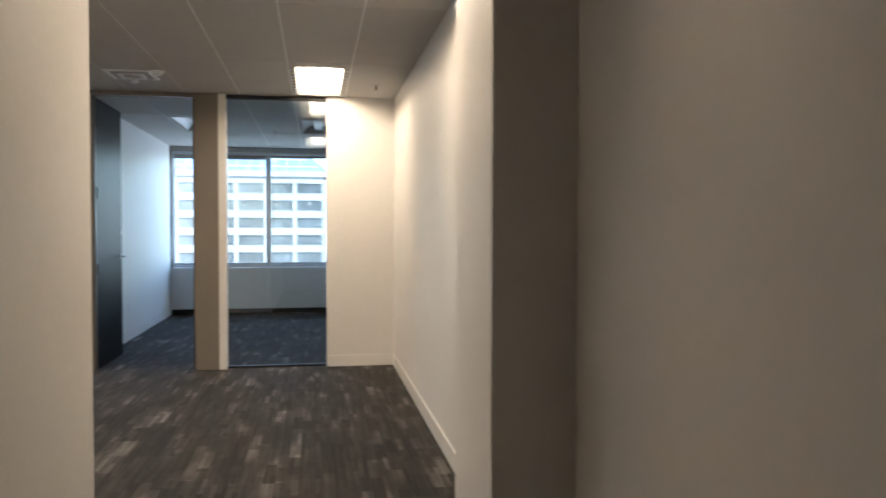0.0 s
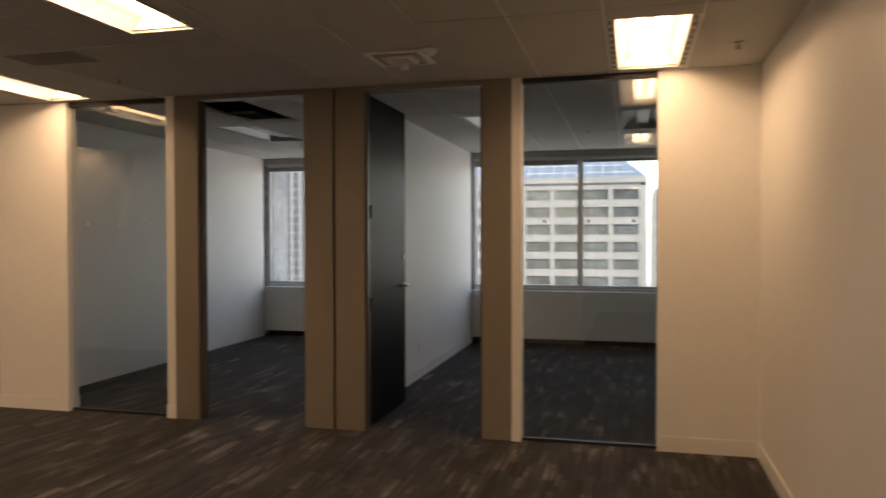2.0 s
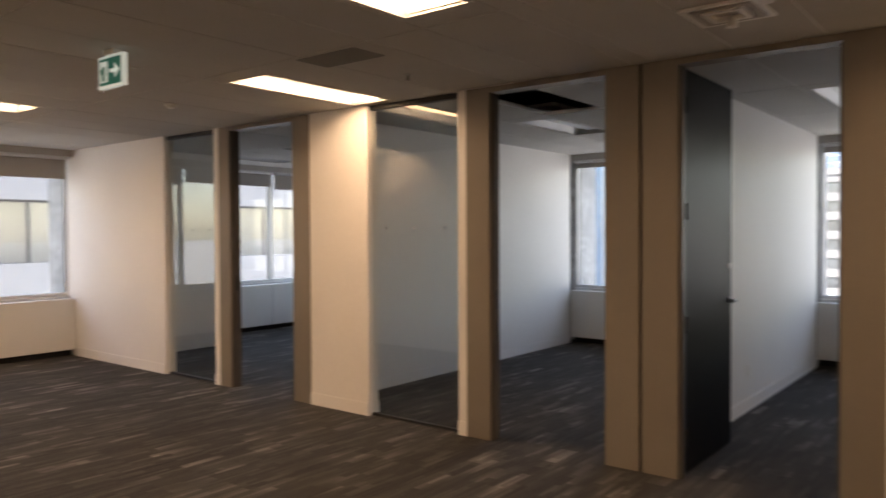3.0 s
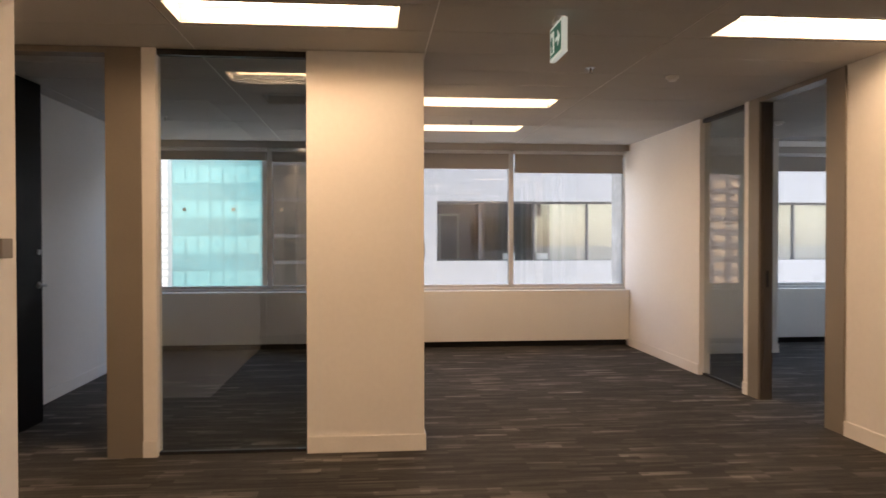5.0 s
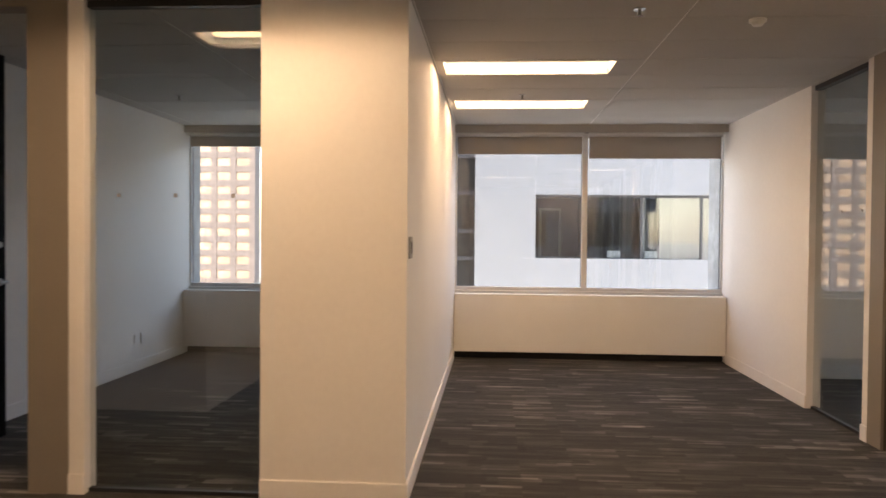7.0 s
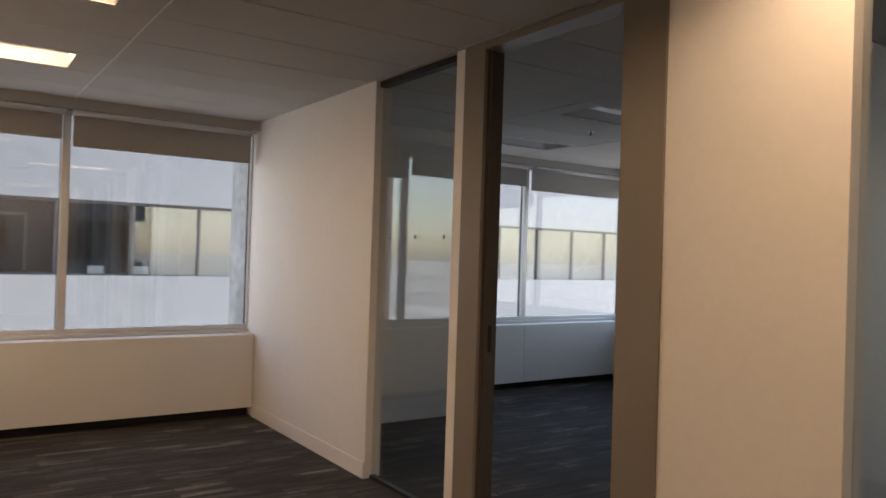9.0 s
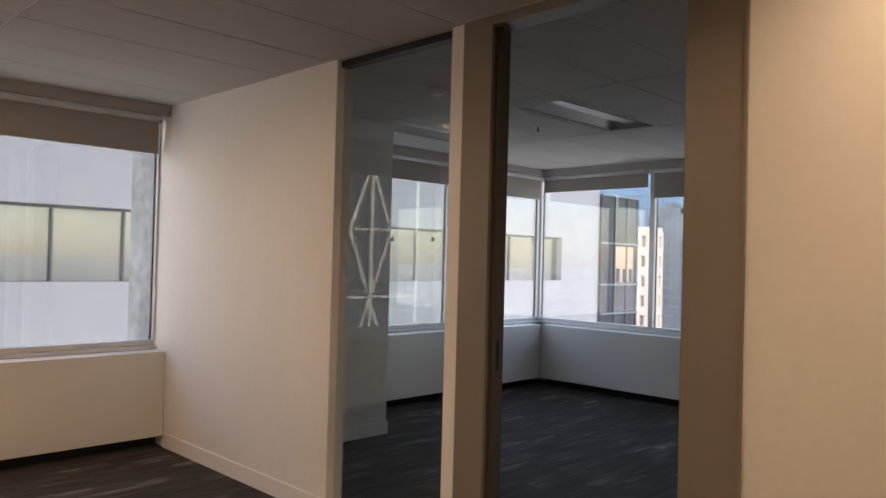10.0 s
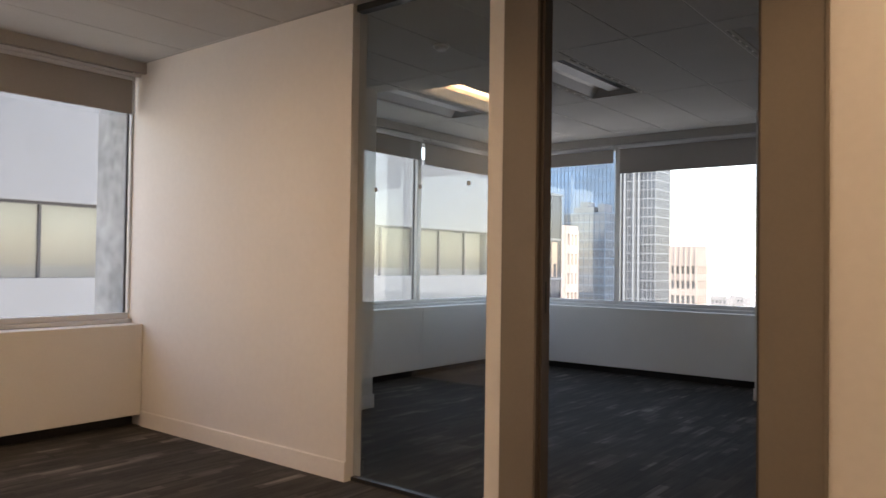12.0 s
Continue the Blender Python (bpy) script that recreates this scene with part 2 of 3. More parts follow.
UNLIT = [(-0.06, 9.3), (-1.611, 9.3), (-4.38, 9.3), (-6.46, 9.3), (-8.06, 9.3), (-9.66, 9.3), (-7.52, 3.1)]
HOLE = [(-3.831, 7.75)]


def taken(x, y):
    return any(abs(x - a) < 0.03 and abs(y - b) < 0.03 for a, b in LIT + UNLIT + HOLE)


def ceiling_mesh():
    vs, fs, mi = [], [], []

    def brick(x0, x1, y0, y1, z0, z1, k):
        n = len(vs)
        vs.extend([(x, y, z) for z in (z0, z1) for y in (y0, y1) for x in (x0, x1)])
        for f in ((0, 2, 3, 1), (4, 5, 7, 6), (0, 1, 5, 4), (2, 6, 7, 3), (0, 4, 6, 2), (1, 3, 7, 5)):
            fs.append([n + i for i in f])
            mi.append(k)

    xs = sorted(GX)
    for i in range(len(xs) - 1):
        for j in range(len(GY) - 1):
            x0, x1, y0, y1 = xs[i], xs[i + 1], GY[j], GY[j + 1]
            if taken(x0, y0):
                continue
            d = random.uniform(-0.0012, 0.0012)
            brick(x0 + 0.004, x1 - 0.004, y0 + 0.005, y1 - 0.005, H + d, H + 0.018, 0)
    for x in xs:
        brick(x - 0.011, x + 0.011, GY[0], GY[-1], H + 0.0035, H + 0.03, 1)
    for y in GY:
        brick(xs[0], xs[-1], y - 0.0115, y + 0.0115, H + 0.0045, H + 0.031, 1)
    me = bpy.data.meshes.new("ceiling")
    me.from_pydata(vs, [], fs)
    me.materials.append(M_CEIL)
    me.materials.append(M_TBAR)
    me.polygons.foreach_set("material_index", mi)
    me.update()
    return me


tagged(new("ceiling", ceiling_mesh()), "off-white suspended ceiling of long tiles in a slim grid", "ceiling", kind="structure")
structure("ceiling_slab", boxes((-10.6, 3.0, -2.2, 13.1, TOP, TOP + 0.3)), M_PLENUM, "structural slab above the suspended ceiling, the void's darkness put into its colour", "ceiling slab")

# walls of the open area
structure("wall_east", boxes((XR, XR + 0.15, 3.125, YH, 0, TOP)), M_WALL, "long white painted wall beside the entry", "wall")
structure("wall_pilaster", boxes((0.73, 1.11, 2.49, 3.125, 0, TOP)), M_WALL, "white painted wall end at the passage", "wall")
structure("wall_passage_east", boxes((1.02, 1.17, -2.0, 2.49, 0, TOP)), M_WALL, "white painted passage wall", "wall")
structure("wall_passage_south", boxes((-0.58, 1.02, -2.0, -1.85, 0, TOP)), M_WALL, "white painted end wall of the passage", "wall")
structure("wall_core", boxes((-3.64, -0.58, -2.0, 2.777, 0, TOP)), M_WALL, "white painted wall of the building core", "wall")
structure("wall_corridor_south", boxes((XQ, -3.64, -2.0, -1.85, 0, TOP)), M_WALL, "white painted corridor end wall", "wall")

# office fronts along the north side
structure("wall_north_end", boxes((0.27, XR, YF, YB, 0, TOP)), M_WALL, "white painted wall panel beside the glazed office front", "wall")
structure("wall_north_panel", boxes((-5.52, -4.755, YF, YB, 0, TOP)), M_WALL, "white painted wall panel between two office fronts", "wall")
structure("wall_north_west", boxes((XG, -7.99, YF, YB, 0, TOP)), M_WALL, "white painted wall running to the window", "wall")
structure("wall_north_head", boxes((-7.99, -5.50, YF + 0.01, YB - 0.01, H + 0.001, TOP), (-4.755, 0.27, YF + 0.01, YB - 0.01, H + 0.001, TOP)), M_WALL, "wall head above the suspended ceiling", "wall")
structure("wall_office_divider", boxes((-2.28, -2.16, YB, YH, 0, TOP)), M_WALL, "white painted wall between two offices", "wall")
structure("wall_office_divider_west", boxes((-5.57, -5.45, YB, YH, 0, TOP)), M_WALL, "white painted wall between the office and the corner office", "wall")
# west office front
structure("wall_west_panel", boxes((XQB, XQ, 3.84, 4.64, 0, TOP)), M_WALL, "white painted wall end facing the open area", "wall")
structure("wall_bay_south", boxes((XG, XQB, 4.52, 4.64, 0, TOP)), M_WALL, "white painted side wall of the window bay", "wall")
structure("wall_west_head", boxes((XQB + 0.01, XQ - 0.01, 1.38, 3.84, H + 0.001, TOP)), M_WALL, "wall head above the suspended ceiling", "wall")
structure("wall_west_south", boxes((XQB, XQ, -2.0, 1.38, 0, TOP)), M_WALL, "white painted corridor wall", "wall")
structure("wall_office_south", boxes((XG, XQB, 1.26, 1.38, 0, TOP)), M_WALL, "white painted side wall of the office", "wall")
# columns inside the corner office
structure("wall_column_west", boxes((XG, -9.39, YB, 9.45, 0, TOP)), M_WALL, "white boxed structural column beside the window", "column")
structure("wall_column_north", boxes((-6.97, -5.57, 12.1, YG, 0, TOP)), M_WALL, "white boxed structural column by the north window", "column")
# shell
structure("wall_outer_south", boxes((-10.6, 3.0, -2.2, -2.0, -0.3, TOP)), M_CONC, "outer wall closing the floor", "wall")
structure("wall_outer_east", boxes((2.0, 2.2, -2.0, 13.1, -0.3, TOP)), M_CONC, "outer wall closing the floor", "wall")

# baseboards
BB = 0.115


def baseboard(x0, x1, y0, y1, face):
    d = 0.012
    if face == "s":
        b = (x0, x1, y0 - d, y0, 0, BB)
    elif face == "n":
        b = (x0, x1, y0, y0 + d, 0, BB)
    elif face == "w":
        b = (x0 - d, x0, y0, y1, 0, BB)
    else:
        b = (x0, x0 + d, y0, y1, 0, BB)
    bm = boxes(b)
    tops = [e for e in bm.edges if all(v.co.z > BB - 0.001 for v in e.verts)]
    bmesh.ops.bevel(bm, geom=tops, offset=0.004, segments=2, affect="EDGES")
    structure("baseboard", bm, M_BASE, "white painted baseboard along the wall foot")


for spec in ((0.27, XR - 0.012, YF, YF, "s"), (-5.508, -4.755, YF, YF, "s"), (XH, -7.99, YF, YF, "s"), (-0.788, -0.715, YF, YF, "s"), (-3.755, -3.67, YF, YF, "s"),
             (-7.03, -6.94, YF, YF, "s"), (XR, XR, 3.125, YF, "w"), (1.02, 1.02, -1.85, 2.49, "w"), (XQ, XQ, 3.84, 4.652, "e"), (XQ, XQ, 2.757, 2.848, "e"),
             (XH, XQ, 4.64, 4.64, "n"), (-2.16, -2.16, YB, YH, "e"), (-2.28, -2.28, YB, YH, "w"), (-5.45, -5.45, YB, YH, "e"), (-5.57, -5.57, YB, 12.1, "w"),
             (XH, XQB, 1.38, 1.38, "n"), (XH, XQB, 4.52, 4.52, "s"), (-9.39, -9.39, YB, 9.462, "e"), (XH, -9.39, 9.45, 9.45, "n"), (-6.97, -5.57, 12.1, 12.1, "s"),
             (-6.97, -6.97, 12.1, YH, "w"), (-3.64, -0.58, 2.777, 2.777, "n"), (-0.58, -0.58, -1.85, 2.789, "e"), (-3.64, -3.64, -1.85, 2.789, "w"), (XQ, XQ, -1.85, 1.37, "e"),
             (0.30, XR, YB, YB, "n"), (-5.45, -4.755, YB, YB, "n")):
    baseboard(*spec)

# ---- door frames and glazed panels ----


def door_frame(name, spans, axis, wide, label):
    """Full-height jambs on a wall that runs along x or y; spans: (from, to, inner side)."""
    ob = thing(name, label, "door frame", "door frames")
    for a, b, inner in spans:
        if axis == "x":
            part("jamb", boxes((a, b, YF - 0.008, YB + 0.008, 0, H - 0.002), bevel=0.004), M_TAUPE, ob)
            e = b if inner > 0 else a
            part("stop", boxes((min(e, e + inner * 0.004), max(e, e + inner * 0.004), YF + 0.012, YB + 0.004, 0, H - 0.05)), M_TAUPE_DARK, ob, "inner jamb face, darker than the jamb front")
            part("stop", boxes((min(e, e + inner * 0.018), max(e, e + inner * 0.018), YF + 0.03, YF + 0.055, 0, H - 0.05)), M_TAUPE_DARK, ob, "door stop, darker than the jamb front")
        else:
            part("jamb", boxes((XQB - 0.008, XQ + 0.008, a, b, 0, H - 0.002), bevel=0.004), M_TAUPE, ob)
            e = b if inner > 0 else a
            part("stop", boxes((XQB - 0.004, XQ - 0.012, min(e, e + inner * 0.004), max(e, e + inner * 0.004), 0, H - 0.05)), M_TAUPE_DARK, ob, "inner jamb face, darker than the jamb front")
    a, b = wide
    if axis == "x":
        part("head", boxes((a, b, YF - 0.006, YB + 0.006, H - 0.045, H - 0.003), bevel=0.003), M_TAUPE, ob)
    else:
        part("head", boxes((XQB - 0.006, XQ + 0.006, a, b, H - 0.045, H - 0.003), bevel=0.003), M_TAUPE, ob)
    return ob


fa = door_frame("door_frame", [(-2.209, -1.964, 1), (-1.016, -0.788, -1)], "x", (-1.964, -1.016), "taupe full-height door frame around the open black door")
# thin black strip puts the shade beside the hinges into colour
part("hinge_shade_strip", boxes((-1.9598, -1.9568, YF + 0.056, YB + 0.003, 0.01, H - 0.05)), M_BLACK, fa, "thin black strip painting the shade at the hinge side")
fb = door_frame("door_frame", [(-3.67, -3.447, 1), (-2.478, -2.231, -1)], "x", (-3.447, -2.478), "taupe full-height door frame of an open doorway")
part("strike_plate", boxes((-3.443, -3.440, YF + 0.06, YF + 0.09, 1.02, 1.17), bevel=0.001), M_BLACK, fb, "dark metal strike plate")
structure("trim_shadow_gap", boxes((-2.2305, -2.2095, YF + 0.02, YB, 0, H - 0.002)), M_BLACK, "dark shadow gap between two paired door frames", "trim")
fc = door_frame("door_frame", [(-6.94, -6.75, 1), (-5.75, -5.52, -1)], "x", (-6.75, -5.75), "taupe full-height door frame of the corner office")
part("strike_plate", boxes((-6.746, -6.743, YF + 0.06, YF + 0.09, 1.02, 1.17), bevel=0.001), M_BLACK, fc, "dark metal strike plate")
part("edge_trim", boxes((-5.520, -5.508, YF - 0.014, YF - 0.001, 0, H - 0.003)), M_TAUPE, fc)
fw = door_frame("door_frame", [(1.38, 1.61, 1), (2.525, 2.757, -1)], "y", (1.61, 2.525), "taupe full-height door frame of the west office")
# same painted hinge-side shade for the west door
part("hinge_shade_strip", boxes((XQB - 0.004, XQ - 0.03, 1.6142, 1.6172, 0.01, H - 0.05)), M_BLACK, fw, "thin black strip painting the shade at the hinge side")

for a, b, c, d in ((-0.788, -0.715, YF, YB), (-3.755, -3.67, YF, YB), (-7.03, -6.94, YF, YB), (XQB, XQ, 2.757, 2.848)):
    structure("wall_mullion", boxes((a + 0.0005, b, c, d, 0, H - 0.001)), M_WALL, "slim white wall strip between glass and door frame", "wall")


def glass_partition(x0, x1, y0, y1, label):
    ob = thing("glass_partition", label, "glass partition", "glazed office fronts")
    if x1 - x0 > y1 - y0:
        ym = (y0 + y1) / 2
        pane = part("pane", boxes((x0 + 0.004, x1 - 0.004, ym - 0.006, ym + 0.006, 0.012, H - 0.03)), M_GLASS, ob)
        part("base_channel", boxes((x0, x1, ym - 0.02, ym + 0.02, 0, 0.022), bevel=0.002), M_BLACK, ob)
        part("head_channel", boxes((x0, x1, ym - 0.03, ym + 0.03, H - 0.042, H - 0.002), bevel=0.002), M_BLACK, ob)
    else:
        xm = (x0 + x1) / 2
        pane = part("pane", boxes((xm - 0.006, xm + 0.006, y0 + 0.004, y1 - 0.004, 0.012, H - 0.03)), M_GLASS, ob)
        part("base_channel", boxes((xm - 0.02, xm + 0.02, y0, y1, 0, 0.022), bevel=0.002), M_BLACK, ob)
        part("head_channel", boxes((xm - 0.03, xm + 0.03, y0, y1, H - 0.042, H - 0.002), bevel=0.002), M_BLACK, ob)
    pane.visible_shadow = False
    for k in (-1, 0, 1):
        # small square markers at eye height, stuck on the outer face
        if x1 - x0 > y1 - y0:
            c = (x0 + x1) / 2 + 0.325 * k
            d = (c - 0.011, c + 0.011, ym - 0.0095, ym - 0.0065, 1.651, 1.673)
        else:
            c = (y0 + y1) / 2 + 0.325 * k
            d = (xm + 0.0065, xm + 0.0095, c - 0.011, c + 0.011, 1.651, 1.673)
        part("marker", boxes(d), M_MARK, ob, "small pale square safety marker")
    return ob


glass_partition(-0.715, 0.27, YF, YB, "full-height clear glass panel beside the open black door")
glass_partition(-4.755, -3.755, YF, YB, "full-height clear glass panel of the middle office")
glass_partition(-7.99, -7.03, YF, YB, "full-height clear glass panel of the corner office")
glass_partition(XQB, XQ, 2.848, 3.84, "full-height clear glass panel of the west office")


def office_door(at, label):
    """Leaf runs along local +x from the hinge; its seen face looks to local -y."""
    ob = thing("door", label, "door", "black office doors", at)
    part("leaf", boxes((0.0, 0.94, 0.0, 0.044, 0.01, H - 0.055), bevel=0.003), M_DOOR, ob)
    for side in (-1, 1):
        y = -0.001 if side < 0 else 0.045
        bm = bmesh.new()
        tube(bm, 0.026, 0.012, Matrix.Translation((0.875, y + side * 0.006, 1.10)) @ pose(0, 0, 0, 90), 24)
        tube(bm, 0.010, 0.05, Matrix.Translation((0.875, y + side * 0.03, 1.10)) @ pose(0, 0, 0, 90), 16)
        tube(bm, 0.012, 0.13, Matrix.Translation((0.823, y + side * 0.052, 1.10)) @ pose(0, 0, 0, 0, 90), 16)
        part("lever_handle", bm, M_CHROME, ob, "satin chrome lever handle", True)
        bm = bmesh.new()
        tube(bm, 0.021, 0.014, Matrix.Translation((0.875, y + side * 0.007, 1.36)) @ pose(0, 0, 0, 90), 24)
        part("deadbolt", bm, M_CHROME, ob, "round chrome deadbolt cylinder", True)
    for z in (0.25, 1.0, 1.75, 2.45):
        bm = bmesh.new()
        tube(bm, 0.008, 0.11, Matrix.Translation((-0.006, -0.004, z)), 12)
        part("hinge", bm, M_BLACK, ob, "", True)
    return ob


office_door(pose(-1.956, YB + 0.004, 0, 0, 0, 90), "black full-height flush door standing open into the office")
office_door(pose(XQB - 0.004, 1.618, 0, 0, 0, 177), "black full-height flush door standing open into the west office")

# ---- windows ----
ZS, ZT = 0.795, 2.66


def window(name, axis, cuts, label):
    """A strip of panes on the outer wall; cuts: mullion centres from end to end."""
    ob = tagged(new(name), label, "window", kind="structure")
    a, b = cuts[0], cuts[-1]

    def bar(n, p0, p1, d0, d1, z0, z1, mat, text=""):
        if axis == "y":
            dims = (XG - d1, XG - d0, p0, p1, z0, z1)
        else:
            dims = (p0, p1, YG + d0, YG + d1, z0, z1)
        return part(n, boxes(dims, bevel=0.003), mat, ob, text)

    bar("window_sill", a, b, -0.06, 0.05, ZS - 0.03, ZS - 0.002, M_FRAME)
    bar("bottom_rail", a, b, -0.01, 0.045, ZS, ZS + 0.04, M_FRAME)
    bar("top_rail", a, b, -0.01, 0.045, ZT - 0.04, ZT, M_FRAME)
    for i, c in enumerate(cuts):
        w = 0.032 if 0 < i < len(cuts) - 1 else 0.02
        lo, hi = max(a, c - w), min(b, c + w)
        bar("mullion", lo, hi, -0.03, 0.05, ZS + 0.041, ZT - 0.041, M_FRAME)
        bar("gasket", max(a, c - w - 0.007), min(b, c + w + 0.007), 0.012, 0.035, ZS + 0.041, ZT - 0.041, M_DARKFRAME)
    for p, q in zip(cuts, cuts[1:]):
        pane = bar("pane", p + 0.034, q - 0.034, 0.018, 0.026, ZS + 0.038, ZT - 0.038, M_PANE)
        pane.visible_shadow = False
    return ob


window("window_1", "y", [4.64, 6.17, 7.77], "wide two-pane aluminium window of the bay")
window("window_2", "y", [1.38, 2.92, 4.52], "two-pane aluminium window of the west office")
window("window_3", "y", [9.45, 11.20, YG - 0.03], "west windows of the corner office")
window("window_4", "x", [XG + 0.03, -8.75, -6.97], "north windows of the corner office")
window("window_5", "x", [-5.45, -3.90, -2.28], "two-pane north window of the middle office")
window("window_6", "x", [-2.16, -0.62, XR], "two-pane north window of the first office")
bm = boxes((XG - 0.05, XG + 0.035, YG - 0.035, YG + 0.05, ZS - 0.03, ZT), bevel=0.004)
structure("trim_corner_post", bm, M_FRAME, "aluminium corner post where two window walls meet", "post")

# outer skin: spandrels, piers, heads
structure("facade_spandrel_west", boxes((XG - 0.35, XG - 0.052, -2.2, 13.3, -3.2, ZS - 0.03)), M_CONC, "concrete spandrel below the windows", "facade")
structure("facade_spandrel_north", boxes((XG - 0.052, 2.2, YG + 0.052, YG + 0.35, -3.2, ZS - 0.03)), M_CONC, "concrete spandrel below the windows", "facade")
structure("facade_head_west", boxes((XG - 0.35, XG + 0.0, -2.2, 13.3, ZT, TOP + 0.3)), M_CONC, "concrete band above the windows", "facade")
structure("facade_head_north", boxes((XG, 2.2, YG, YG + 0.35, ZT, TOP + 0.3)), M_CONC, "concrete band above the windows", "facade")
for y0, y1 in ((7.77, 9.45), (4.52, 4.64), (-2.2, 1.38)):
    structure("facade_pier_west", boxes((XG - 0.48 if y1 > 9 else XG - 0.3, XG, y0 - (0.0 if y1 < 9 else 0.02), y1, ZS - 0.03, ZT)), M_CONC, "pale concrete pier outside the window", "facade")
for x0, x1 in ((-6.97, -5.45), (-2.28, -2.16), (XR, 2.2)):
    structure("facade_pier_north", boxes((x0, x1, YG, YG + (0.6 if x0 < -6 else 0.3), ZS - 0.03, ZT)), M_CONC, "pale concrete pier outside the window", "facade")
# unseen mass overhead, sized so its shadow covers the neighbouring wing
structure("facade_upper_storeys", boxes((XG - 0.35, 25, -20, YG + 0.35, TOP + 0.31, 42.0)), M_CONC, "unseen block for the tower's upper storeys, added to shade the neighbouring wing", "facade")


def heater(axis, a, b, joints, label):
    ob = thing("heater_cover", label, "heater cover", "window heater covers")
    edges = [a, *joints, b]
    for p, q in zip(edges, edges[1:]):
        if axis == "y":
            d = (XG + 0.062, XH, p + 0.001, q - 0.001, 0.087, 0.763)
        else:
            d = (p + 0.001, q - 0.001, YH, YG - 0.062, 0.087, 0.763)
        part("panel", boxes(d, bevel=0.006), M_HEATER, ob)
    if axis == "y":
        part("plinth", boxes((XG + 0.01, XH - 0.13, a, b, 0, 0.086)), M_BLACK, ob, "black recessed plinth")
    else:
        part("plinth", boxes((a, b, YH + 0.13, YG - 0.01, 0, 0.086)), M_BLACK, ob, "black recessed plinth")
    return ob


heater("y", 4.645, 7.765, [], "white enamelled heater cover under the bay window")
heater("y", 1.385, 4.515, [2.9], "white enamelled heater cover under the office window")
heater("y", 9.455, YH, [11.05], "white enamelled heater cover under the west windows")
heater("x", XH, -6.975, [], "white enamelled heater cover under the north windows")
heater("x", -5.445, -2.285, [-3.9], "white enamelled heater cover under the office window")
heater("x", -2.155, 0.955, [-0.62], "white enamelled heater cover under the office window")


def blind(axis, a, b, drop, label):
    ob = thing("roller_blind", label, "roller blind", "roller blinds")

    def bar(n, p, q, d0, d1, z0, z1, mat, text="", bevel=0.0):
        dims = (XG + d0, XG + d1, p, q, z0, z1) if axis == "y" else (p, q, YG - d1, YG - d0, z0, z1)
        return part(n, boxes(dims, bevel=bevel), mat, ob, text)

    bar("fabric", a + 0.02, b - 0.02, 0.066, 0.069, drop, 2.635, M_BLIND)
    bar("bottom_bar", a + 0.02, b - 0.02, 0.060, 0.075, drop - 0.022, drop, M_BLIND, "", 0.003)
    bar("head_rail", a + 0.005, b - 0.005, 0.150, 0.172, 2.628, 2.648, M_FRAME, "slim bright aluminium head rail", 0.002)
    bm = bmesh.new()
    mid = (a + b) / 2
    m = Matrix.Translation((XG + 0.075, mid, 2.64)) @ pose(0, 0, 0, 90) if axis == "y" else Matrix.Translation((mid, YG - 0.075, 2.64)) @ pose(0, 0, 0, 0, 90)
    tube(bm, 0.024, b - a - 0.03, m, 20)
    part("roller_tube", bm, M_FRAME, ob, "pale metal roller tube", True)
    return ob


B1 = "grey fabric roller blind drawn mostly up"
for ax, a, b, z in (("y", 4.65, 6.15, 2.43), ("y", 6.19, 7.75, 2.38), ("y", 1.39, 2.90, 2.52), ("y", 2.94, 4.51, 2.50), ("y", 9.46, 11.18, 2.43), ("y", 11.22, 12.86, 2.39),
                    ("x", -10.30, -8.77, 2.48), ("x", -8.73, -6.99, 2.35), ("x", -5.44, -3.92, 2.57), ("x", -3.88, -2.29, 2.57), ("x", -2.15, -0.64, 2.57), ("x", -0.60, 0.95, 2.60)):
    blind(ax, a, b, z, B1)


def valance(axis, a, b):
    d = ((XG + 0.001, XG + 0.20, a, b, 2.70, 2.738), (XG + 0.175, XG + 0.20, a, b, 2.655, 2.70)) if axis == "y" else ((a, b, YG - 0.20, YG - 0.001, 2.70, 2.738), (a, b, YG - 0.20, YG - 0.175, 2.655, 2.70))
    structure("trim_valance", boxes(*d), M_VALANCE, "grey blind pocket trim along the window head", "trim")


for ax, a, b in (("y", 4.64, 7.77), ("y", 1.38, 4.52), ("y", 9.45, YG - 0.001), ("x", XG + 0.201, -6.97), ("x", -5.45, -2.28), ("x", -2.16, XR)):
    valance(ax, a, b)

# ---- ceiling lights ----
CL = 1.55


def troffer(x, y, lit, flip=False):
    """A recessed fixture with its low corner at x, y."""
    w = next(b - a for a, b in zip(sorted(GX), sorted(GX)[1:]) if abs(a - x) < 0.03)
    label = "lit recessed fluorescent ceiling light with a warm white tube" if lit else "unlit recessed fluorescent ceiling light with an aluminium reflector"
    ob = thing("ceiling_light", label, "ceiling light", "recessed ceiling lights", pose(x, y, H))
    x0, x1, y0, y1 = (0.055, w - 0.055, 0.21, CL - 0.06) if flip else (0.055, w - 0.055, 0.06, CL - 0.21)
    bm = bmesh.new()
    for d in ((0.004, w - 0.004, 0.005, y0, 0, 0.02), (0.004, w - 0.004, y1, CL - 0.005, 0, 0.02), (0.004, 0.022, y0, y1, 0, 0.02), (w - 0.022, w - 0.004, y0, y1, 0, 0.02),
              (0.034, x0, y0, y1, 0, 0.02), (x1, w - 0.034, y0, y1, 0, 0.02)):
        box(bm, *d)
    part("frame", bm, M_CEIL, ob)
    bm = bmesh.new()
    c = w / 2
